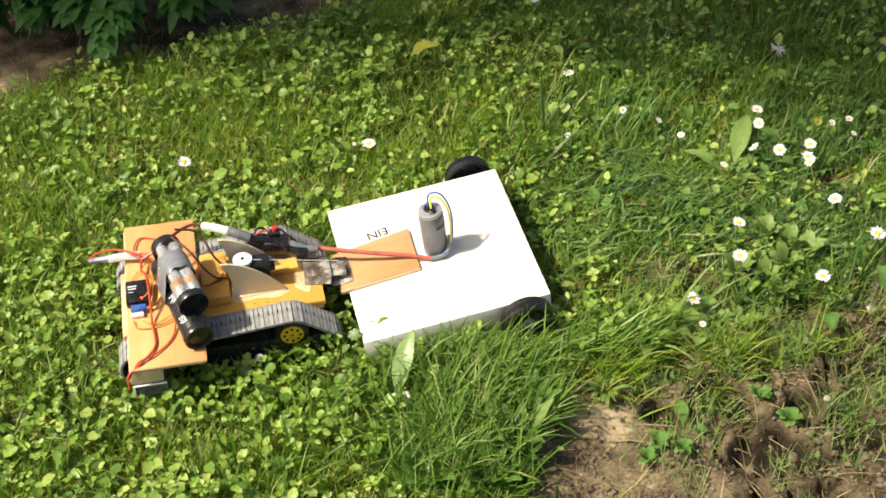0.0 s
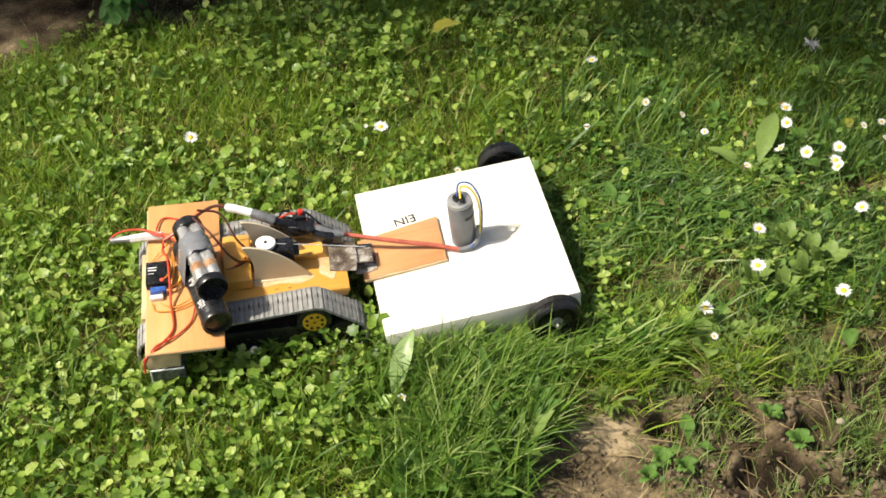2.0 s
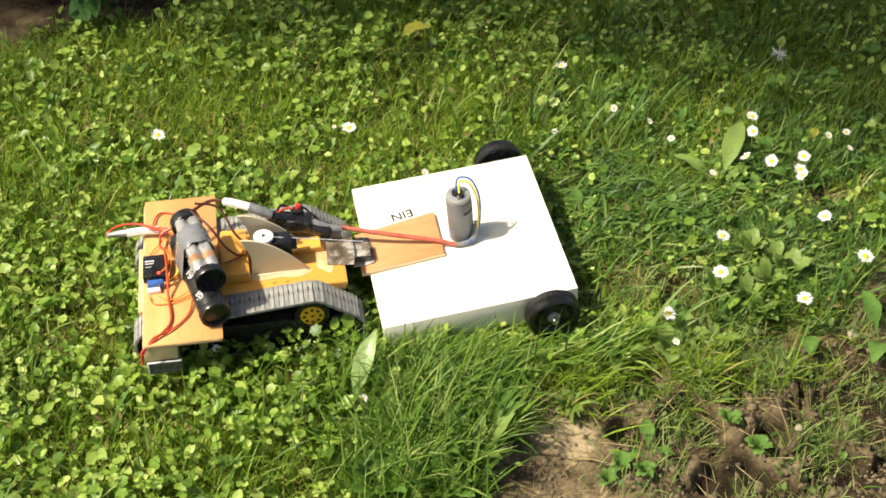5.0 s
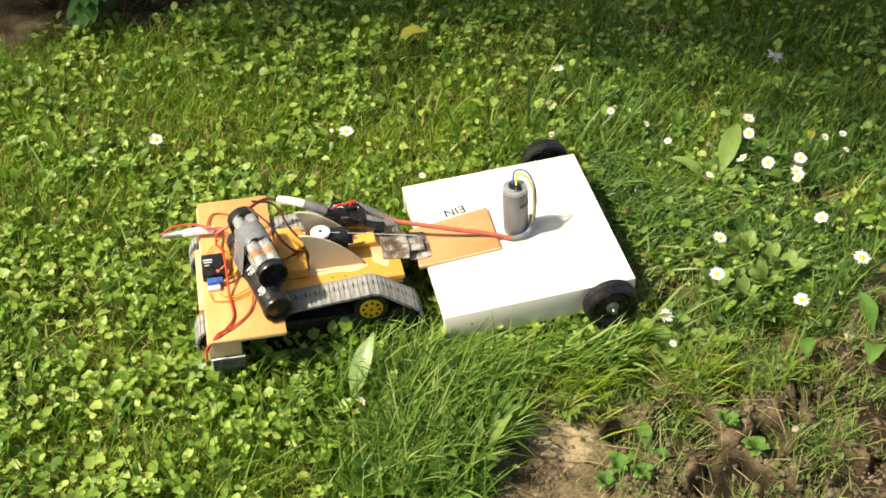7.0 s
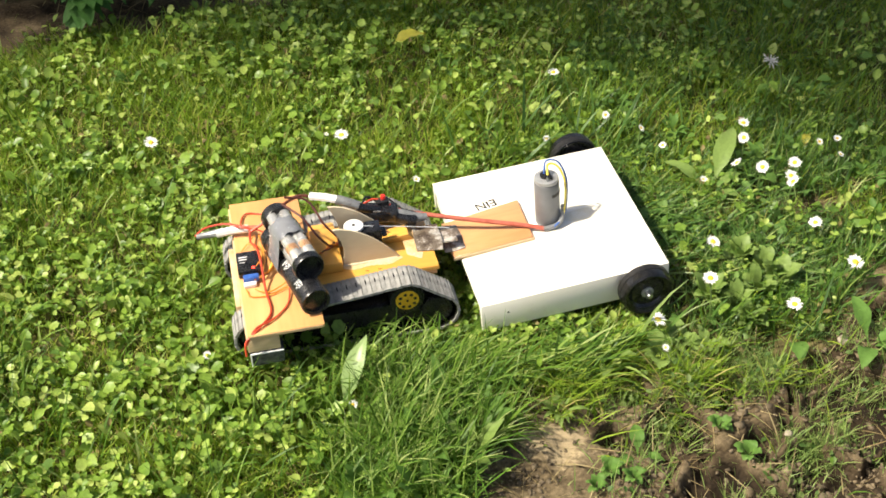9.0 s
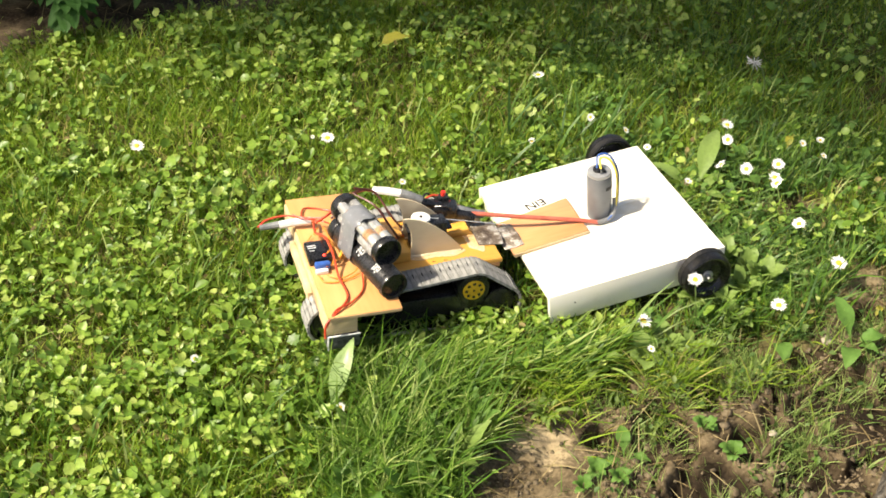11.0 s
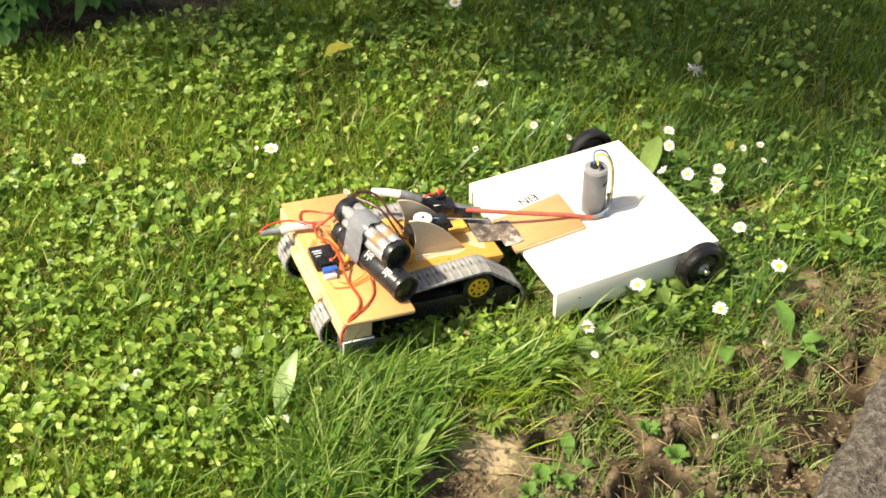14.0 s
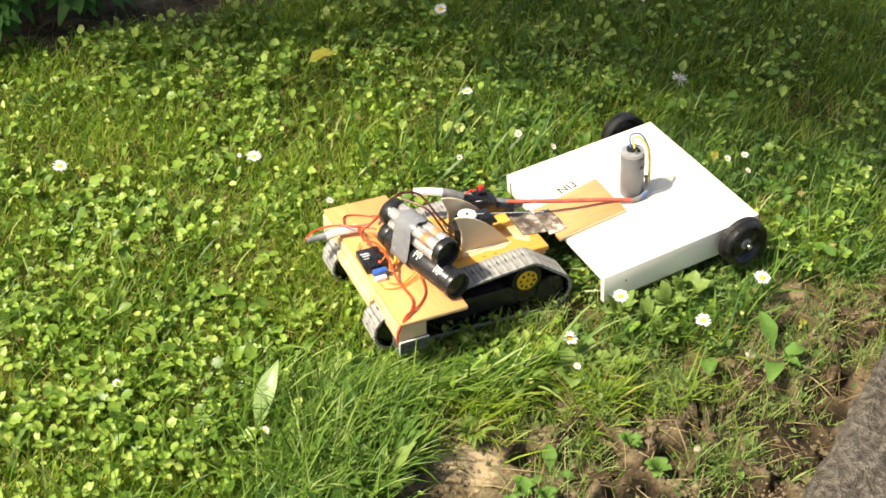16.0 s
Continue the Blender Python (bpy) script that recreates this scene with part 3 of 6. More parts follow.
def visible_zone(x, y):
    """Dense where the lawn is looked at, thin beyond."""
    half = 0.56 + 0.24 * (y + 0.4)
    d = np.maximum.reduce([-half - 0.02 - x, x - half - 0.06, -0.45 - y, y - 0.80, np.zeros_like(x)])
    return np.clip(1 - d / 0.12, 0.04, 1)


def long_grass(x, y):
    """Where the grass stands long: tussocks before and beside the deck."""
    a = np.exp(-(((x - 0.025) / 0.095) ** 4 + ((y + 0.29) / 0.115) ** 4))
    c = np.exp(-(((x - 0.08) / 0.115) ** 2 + ((y + 0.195) / 0.032) ** 2))
    return np.clip(np.maximum(a, c), 0, 1)


def finer(x, y):
    """Smaller leaves towards the back of the lawn."""
    return 1 - 0.06 * np.clip((y + 0.1) / 0.45, 0, 1)


def combed(x, y):
    """The loose long grass beside the deck, pressed down."""
    return np.exp(-(((x - 0.25) / 0.12) ** 2 + ((y - 0.03) / 0.14) ** 2))


def darker(x, y):
    """The share of deep green meadow plants: most beside the bare earth and among the daisies."""
    return np.clip((x - 0.10) / 0.22, 0, 0.85) * np.clip((y + 0.26) / 0.06, 0, 1) * np.interp(y, [0.12, 0.30], [1, 0.35]) * np.clip(value_noise(x, y, 0.06, 33) * 2.2 - 0.1, 0, 1)


def clover_zone(x, y):
    """Clover: thick at the near corner, thinning to patches between the grass at the back."""
    front = np.clip((0.10 - x) / 0.25, 0, 1) * np.clip((0.12 - y) / 0.30, 0, 1)
    patch = np.clip(value_noise(x, y, 0.13, 21) * 2.8 - 1.0, 0, 1) * np.clip(value_noise(x, y, 0.045, 22) * 2.4 - 0.5, 0.05, 1)
    k = np.maximum(0.75 * front * np.clip(value_noise(x, y, 0.06, 23) * 2.2 - 0.25, 0.15, 1), patch * np.interp(x, [0.15, 0.3], [0.65, 0.5]) * np.clip((0.75 - y) / 0.3, 0.5, 1))
    return k * (1 - 0.92 * np.maximum(long_grass(x, y), combed(x, y)))


def lawn():
    """All that grows in the sward, layer by layer."""
    cover = lambda x, y: np.clip(1 - 1.5 * bare(x, y), 0.003, 1)
    angle = lambda n: rng.uniform(0, 6.28, n)
    box = (-0.95, 1.0, -0.55, 0.95)
    # fine turf that fills the sward
    x, y = scatter(330000, lambda x, y: visible_zone(x, y) * cover(x, y) * (0.30 + 0.70 * np.clip(value_noise(x, y, 0.05, 11) * 1.5 - 0.2, 0, 1)) * (1 - 0.15 * clover_zone(x, y)) * (1 - 0.45 * combed(x, y)), *box)
    n = len(x)
    deep = rng.random(n) < darker(x, y)
    for px, py, stretch, material, name, label in (
            (x[~deep], y[~deep], 1.0, M_GRASS, "short_grass", "short green lawn grass growing between the clover"),
            (x[deep], y[deep], 1.25, M_COARSE, "meadow_grass", "deep green meadow grass beside the bare earth")):
        n = len(px)
        tall = stretch * (0.7 + 0.6 * value_noise(px, py, 0.09, 17))
        tagged(blades(name, px, py, tall * rng.uniform(0.012, 0.040, n), rng.uniform(0.0010, 0.0023, n), angle(n), rng.uniform(0.05, 0.8, n), rng.uniform(0.2, 1.3, n), material, seg=3), label, "grass", kind="stuff")
    # the lawn goes on around
    x, y = scatter(70000, lambda x, y: cover(x, y) * np.where((np.abs(x) < 0.8) & (np.abs(y - 0.18) < 0.65), 0, 1) * np.exp(-np.hypot(x, y) / 2.5), -4, 4, -3, 4.5)
    n = len(x)
    tagged(blades("outer_lawn", x, y, rng.uniform(0.02, 0.055, n), rng.uniform(0.003, 0.007, n), angle(n), rng.uniform(0.1, 0.9, n), rng.uniform(0.2, 1.3, n), M_GRASS, seg=3),
           "green lawn grass around the clover patch", "grass", kind="stuff")
    # long soft blades: upright in the tussock, laid over beside the deck
    keep = lambda x, y: visible_zone(x, y) * cover(x, y) * (0.016 + 0.58 * long_grass(x, y) * np.clip(value_noise(x, y, 0.03, 81) * 2.4 - 0.5, 0.15, 1) + 0.07 * np.interp(y, [-0.1, 0.2], [1.3, 0.5]) * np.clip(value_noise(x, y, 0.09, 12) * 2 - 0.9, 0, 1))
    x, y = scatter(560000, keep, *box)
    n = len(x)
    lay = np.exp(-((y + 0.195) / 0.03) ** 2) * (x > 0.02)
    tagged(blades("long_grass", x, y, rng.uniform(0.025, 0.085, n) * np.where(y > 0.1, 0.75, 1 + 0.3 * long_grass(x, y) + 0.10 * np.exp(-((y + 0.21) / 0.03) ** 2) * (x > -0.12) * (x < 0.26)), rng.uniform(0.0012, 0.0032, n), np.where(rng.random(n) < 0.25 + 0.5 * lay, rng.normal(0.1, 0.7, n), angle(n)), rng.uniform(0.0, 0.45, n) + 0.3 * lay, rng.uniform(0.2, 1.5, n), M_LONG),
           "long soft grass blades standing in tussocks", "grass", kind="stuff")
    # coarse loose blades, pressed flat and fanned out
    x, y = scatter(15000, lambda x, y: cover(x, y) * combed(x, y) * np.clip(value_noise(x, y, 0.035, 41) * 3.2 - 1.0, 0, 1), -0.1, 0.6, -0.35, 0.45)
    n = len(x)
    tagged(blades("coarse_grass", x, y, np.where(rng.random(n) < 0.6, rng.uniform(0.06, 0.13, n), rng.uniform(0.025, 0.055, n)), rng.uniform(0.0018, 0.0044, n), np.where(rng.random(n) < 0.6, rng.normal(0.2, 0.7, n), angle(n)), rng.uniform(0.05, 0.55, n), rng.uniform(0.2, 1.2, n), M_COARSE),
           "coarse long grass blades pressed down and fanned out", "grass", kind="stuff")
    # pale loose blades where the lawn frays out over the earth
    x, y = scatter(11000, lambda x, y: np.exp(-(((x - 0.23) / 0.12) ** 2 + ((y + 0.215 + 0.3 * np.clip(0.22 - x, 0, 1)) / 0.035) ** 2)) * np.clip(value_noise(x, y, 0.03, 43) * 2.6 - 0.8, 0, 1), 0.08, 0.5, -0.32, -0.1)
    n = len(x)
    tagged(blades("edge_grass", x, y, rng.uniform(0.02, 0.065, n), rng.uniform(0.0010, 0.0024, n), np.where(rng.random(n) < 0.5, rng.normal(0.1, 0.8, n), angle(n)), rng.uniform(0.2, 0.9, n), rng.uniform(0.3, 1.3, n), M_GRASS, seg=3),
           "pale loose grass blades at the edge of the earth", "grass", kind="stuff")
    # dry stalks
    x, y = scatter(26000, lambda x, y: visible_zone(x, y) * (0.30 * np.clip(value_noise(x, y, 0.08, 52) * 2 - 0.5, 0.1, 1) + 0.22 * bare(x, y) * (y < 0.2)), *box)
    n = len(x)
    tagged(blades("dry_grass", x, y, rng.uniform(0.02, 0.06, n), rng.uniform(0.0008, 0.0016, n), angle(n), rng.uniform(0.9, 1.4, n), rng.uniform(0.0, 0.5, n), M_STRAW, seg=3),
           "dry straw-coloured stalks lying in the lawn", "grass", kind="stuff")
    # clover: three leaflets on a stalk
    x, y = scatter(21000, lambda x, y: visible_zone(x, y) * cover(x, y) * clover_zone(x, y), *box)
    n = len(x)
    size = finer(x, y) * rng.uniform(0.0042, 0.0088, n) * (0.8 + 0.4 * value_noise(x, y, 0.07, 5))
    z = ground_z(x, y) + np.minimum(rng.uniform(0.012, 0.036, n), swept_height(x, y) - 0.004)
    az, lean, side = angle(n), rng.normal(0.0, 0.30, n), angle(n)
    three = np.repeat(np.arange(n), 3)
    turn = az[three] + np.tile([0, 2.09, 4.19], n) + rng.normal(0, 0.15, 3 * n)
    tagged(leaflets("clover", x[three], y[three], z[three], size[three], turn, 0.12 + lean[three] * np.cos(turn - side[three]) + rng.normal(0.0, 0.28, 3 * n), rng.normal(0, 0.35, 3 * n), M_CLOVER),
           "low clover with small round green leaflets", "clover", kind="stuff")
    # single ovate leaves of other small weeds
    x, y = scatter(64000, lambda x, y: visible_zone(x, y) * cover(x, y) * (np.where(x > 0.2, 0.20, 0.26) * np.clip(value_noise(x, y, 0.07, 24) * 2.2 - 0.4, 0.15, 1) + 0.55 * clover_zone(x, y)) * (1 - np.maximum(0.8 * long_grass(x, y), 0.85 * combed(x, y))), *box)
    n = len(x)
    size = finer(x, y) * np.where(rng.random(n) < 0.2, rng.uniform(0.013, 0.020, n), rng.uniform(0.005, 0.013, n))
    z = ground_z(x, y) + np.clip(np.minimum(rng.uniform(0.004, 0.03, n), swept_height(x, y) - 0.003 - 0.5 * size), 0.003, 1)
    deep = rng.random(n) < darker(x, y)
    for k, material, name, label in ((~deep, M_CLOVER, "small_weeds", "small ovate weed leaves mixed into the lawn"), (deep, M_WEED, "dark_weeds", "small dull green weed leaves between the daisies")):
        n = int(k.sum())
        tagged(leaflets(name, x[k], y[k], z[k], size[k], angle(n), rng.normal(0.3, 0.55, n), rng.normal(0, 0.45, n), material, "ovate"), label, "weeds", kind="stuff")
    # ground ivy: round scalloped leaves
    x, y = scatter(15000, lambda x, y: visible_zone(x, y) * np.clip(1 - 2 * bare(x, y), 0, 1) * clover_zone(x, y) * np.clip(value_noise(x, y, 0.12, 31) * 2.6 - 0.7, 0.04, 1), *box)
    n = len(x)
    z = ground_z(x, y) + np.minimum(rng.uniform(0.012, 0.036, n), swept_height(x, y) - 0.004)
    tagged(leaflets("ground_ivy", x, y, z, finer(x, y) * rng.uniform(0.008, 0.016, n), angle(n), rng.normal(0.15, 0.45, n), rng.normal(0, 0.45, n), M_CLOVER, "scalloped"),
           "creeping weed with round scalloped green leaves", "weeds", kind="stuff")
    # withered leaves between the green ones
    x, y = scatter(5500, lambda x, y: visible_zone(x, y) * cover(x, y) * (0.15 + 0.7 * np.clip(value_noise(x, y, 0.08, 51) * 2 - 0.7, 0, 1)), *box)
    n = len(x)
    tagged(leaflets("withered_leaves", x, y, ground_z(x, y) + np.minimum(rng.uniform(0.002, 0.02, n), swept_height(x, y) - 0.004), rng.uniform(0.005, 0.012, n), angle(n), rng.normal(0.1, 0.6, n), rng.normal(0, 0.7, n), M_WITHERED, "ovate"),
           "withered brown bits of leaf in the lawn", "leaves", kind="stuff")
    # tufts on the bare earth, thicker towards the lawn
    edge = lambda x, y: np.clip(1.2 - (np.interp(x, [0.05, 0.24, 0.45, 0.7], [-0.31, -0.215, -0.14, -0.04]) - y) / 0.16, 0.25, 1)
    cx, cy = scatter(900, lambda x, y: (bare(x, y) > 0.5) * edge(x, y) * np.clip(value_noise(x, y, 0.09, 71) * 3.4 - 1.2, 0.05, 1) * (1 - 0.85 * np.exp(-(((x - 0.16) / 0.06) ** 2 + ((y + 0.29) / 0.05) ** 2))), 0.05, 0.75, -0.5, 0.05)
    heart = np.array([(0.412, -0.306), (0.425, -0.300), (0.400, -0.318), (0.369, -0.191), (0.345, -0.185), (0.39, -0.20), (0.31, -0.20), (0.355, -0.215), (0.50, -0.235), (0.56, -0.13), (0.29, -0.235)])
    k = rng.integers(0, len(heart), 70)
    cx, cy = np.concatenate([cx, heart[k, 0] + rng.normal(0, 0.010, 70)]), np.concatenate([cy, heart[k, 1] + rng.normal(0, 0.010, 70)])
    k = np.repeat(np.arange(len(cx)), rng.integers(10, 50, len(cx)))
    x, y = cx[k] + rng.normal(0, 0.014, len(k)), cy[k] + rng.normal(0, 0.014, len(k))
    n = len(x)
    tagged(blades("sparse_tufts", x, y, rng.uniform(0.008, 0.038, n), rng.uniform(0.0007, 0.0014, n), angle(n), rng.uniform(0.0, 0.8, n), rng.uniform(0.1, 1.2, n), M_HERB, seg=3),
           "sparse thin grass tufts on the bare earth", "grass", kind="stuff")
    k = np.repeat(np.arange(0, len(cx), 3), 12)
    x, y = cx[k] + rng.normal(0, 0.015, len(k)), cy[k] + rng.normal(0, 0.015, len(k))
    n = len(x)
    tagged(leaflets("seedlings", x, y, ground_z(x, y) + rng.uniform(0.002, 0.022, n), rng.uniform(0.003, 0.009, n), angle(n), rng.normal(0.5, 0.6, n), rng.normal(0, 0.5, n), M_SEEDLING, "ovate"),
           "tiny weed seedlings scattered over bare earth", "weeds", kind="stuff")


lawn()


def clods():
    """Crumbs and clods of dry earth."""
    x, y = scatter(15000, lambda x, y: np.clip(bare(x, y) * 1.2 - 0.2, 0, 1) * np.clip(value_noise(x, y, 0.06, 61) * 3.2 - 1.2, 0.06, 1) * (1 - 0.9 * np.exp(-(((x - 0.16) / 0.07) ** 2 + ((y + 0.285) / 0.045) ** 2))), 0.0, 0.85, -0.5, 0.15)
    base = bmesh.new()
    bmesh.ops.create_icosphere(base, subdivisions=1, radius=1)
    v = np.array([q.co[:] for q in base.verts])
    f = np.array([[q.index for q in t.verts] for t in base.faces])
    base.free()
    n = len(x)
    r = rng.uniform(0.0010, 0.0036, n) * np.where(rng.random(n) < 0.08, 2.0, 1.0)
    p = v[None] * (1 + rng.normal(0, 0.30, (n, len(v), 1))) * rng.uniform(0.5, 1.3, (n, 1, 3)) * np.array([1, 1, 0.75])
    t = rng.uniform(0, 6.28, n)[:, None]
    p = np.stack([p[..., 0] * np.cos(t) - p[..., 1] * np.sin(t), p[..., 0] * np.sin(t) + p[..., 1] * np.cos(t), p[..., 2]], -1) * r[:, None, None]
    p += np.stack([x, y, ground_z(x, y) + r * 0.15], -1)[:, None]
    tagged(tris("earth_crumbs", p.reshape(-1, 3), (f[None] + (np.arange(n) * len(v))[:, None, None]).reshape(-1, 3), M_CLOD),
           "dry crumbs and clods of brown earth", "earth", kind="stuff")


clods()


# ---- daisies and larger plants ----
def blossom(r, seed):
    """Petals of a daisy round the origin, facing up."""
    rnd = random.Random(seed)
    bm = bmesh.new()
    n = rnd.randint(20, 26)
    for i in range(n):
        a = 2 * math.pi * i / n + rnd.uniform(-0.08, 0.08)
        up = rnd.uniform(0.02, 0.35)
        w, l = r * 0.115, r * rnd.uniform(0.9, 1.05)
        turn = Matrix.Rotation(a, 4, "Z") @ Matrix.Rotation(-up, 4, "Y")
        pts = [(0.25 * r, -w * 0.5, 0), (0.65 * r, -w, 0.03 * r), (l, 0, 0.0), (0.65 * r, w, 0.03 * r), (0.25 * r, w * 0.5, 0), (0.65 * r, 0, 0)]
        v = [bm.verts.new(turn @ Vector(q)) for q in pts]
        for t in ((0, 1, 5), (1, 2, 5), (2, 3, 5), (3, 4, 5), (4, 0, 5)):
            bm.faces.new([v[k] for k in t])
    return bm


def daisy(x, y, h, r, tilt, azimuth, seed, label):
    z0 = float(ground_z(x, y))
    ob = new("daisy")
    ob.location = (x, y, z0)
    rnd = random.Random(seed)
    bx, by = rnd.uniform(-0.012, 0.012), rnd.uniform(-0.012, 0.012)
    head = Matrix.Translation((0, 0, h)) @ Matrix.Rotation(azimuth, 4, "Z") @ Matrix.Rotation(tilt, 4, "Y")
    part("petals", blossom(r, seed), M_PETAL, ob, at=head, smooth=False)
    bm = bmesh.new()
    bmesh.ops.create_uvsphere(bm, u_segments=12, v_segments=6, radius=r * 0.36)
    bmesh.ops.scale(bm, vec=(1, 1, 0.5), verts=bm.verts)
    bmesh.ops.translate(bm, vec=(0, 0, r * 0.05), verts=bm.verts)
    part("flower_centre", bm, M_DISC, ob, "yellow domed centre", at=head)
    part("stem", tube(bmesh.new(), [(bx, by, -0.004), (bx * 0.6, by * 0.6, h * 0.5), (0, 0, h)], 0.0009, 6, 4), M_STEM, ob, "thin green stem")
    return tagged(ob, label, "flower", "daisies in the lawn")


OPEN, SIDE, SHUT = "open white daisy with yellow centre on a thin stem", "white daisy seen from the side, leaning on its stem", "small half-closed white daisy low in the grass"
DAISIES = [
    (-0.336, 0.181, 0.030, 1), (-0.109, 0.197, 0.026, 4), (-0.088, 0.182, 0.034, 1), (0.010, 0.082, 0.030, 3), (0.176, 0.162, 0.030, 3),
    (0.197, 0.323, 0.030, 1), (0.257, 0.213, 0.032, 3), (0.299, 0.180, 0.032, 3), (0.322, 0.144, 0.030, 3), (0.432, 0.186, 0.038, 1),
    (0.425, 0.148, 0.036, 2), (0.407, 0.098, 0.034, 2), (0.437, 0.090, 0.034, 2), (0.362, 0.074, 0.030, 3), (0.481, 0.105, 0.036, 1),
    (0.472, 0.083, 0.032, 1), (0.469, 0.062, 0.034, 2), (0.353, -0.045, 0.038, 1), (0.426, -0.144, 0.034, 1), (0.484, 0.001, 0.028, 1),
    (0.509, -0.078, 0.034, 1), (0.274, -0.163, 0.030, 1), (0.276, -0.206, 0.026, 3), (0.544, 0.149, 0.034, 3), (0.542, 0.121, 0.030, 3),
    (0.520, 0.143, 0.034, 3), (0.334, -0.126, 0.058, 1), (0.173, 0.540, 0.034, 1), (0.485, 0.550, 0.034, 3), (-0.051, -0.277, 0.028, 3), (-0.21, -0.201, 0.024, 3),
]


def daisies():
    rnd = random.Random(5)
    for i, (x, y, h, kind) in enumerate(DAISIES):
        r = {1: 0.0098, 2: 0.0086, 3: 0.0054, 4: 0.0032}[kind] * rnd.uniform(0.9, 1.1)
        tilt = {1: rnd.uniform(0.05, 0.5), 2: rnd.uniform(0.7, 1.1), 3: rnd.uniform(0.2, 0.8), 4: 0.4}[kind]
        daisy(x, y, h + {1: 0.006, 2: 0.012, 3: 0.010, 4: 0.006}[kind], r, tilt, rnd.uniform(-2.6, -0.4) if kind != 2 else rnd.uniform(-3.6, 0.5), i, {1: OPEN, 2: SIDE, 3: SHUT, 4: SHUT}[kind])


daisies()


def broad_leaf(bm, base, tip, width, arch=0.02, fold=0.25, droop=0.0, stalk=0.2):
    """One broad leaf from base to tip with a sunk midrib, waved edges and a short stalk."""
    base, tip = Vector(base), Vector(tip)
    along = tip - base
    side = along.cross(Vector((0, 0, 1))).normalized()
    n, rows = 9, []
    for i in range(n + 1):
        t = i / n
        s = max(0.0, (t - stalk) / (1 - stalk))
        w = width * (0.06 + 1.05 * math.sin(math.pi * s ** 0.72) ** 0.9 * (1 - 0.2 * s) if 0 < s < 1 else 0.06 if s <= 0 else 0.02)
        c = base + along * t + Vector((0, 0, 1)) * (arch * math.sin(math.pi * t) - droop * t * t)
        wave = 0.06 * width * math.sin(t * 17)
        rows.append([bm.verts.new(c + side * (k * w / 2) + Vector((0, 0, abs(k) * fold * w / 2 + wave * k))) for k in (-1, -0.5, 0, 0.5, 1)])
    for a, b in zip(rows, rows[1:]):
        for j in range(4):
            bm.faces.new((a[j], a[j + 1], b[j + 1], b[j]))
    return bm


def leaf_plant(name, centre, leaves, material, label, category="weed"):
    """A plant of a few large leaves, each a part: (dx, dy, dz of the tip, width)."""
    z0 = float(ground_z(*centre))
    ob = new(name)
    ob.location = (*centre, z0)
    for dx, dy, dz, w in leaves:
        l = math.hypot(dx, dy)
        part("leaf", broad_leaf(bmesh.new(), (dx * 0.05, dy * 0.05, 0.001), (dx, dy, dz), w, 0.12 * l + 0.004), material, ob)
    return tagged(ob, label, category)


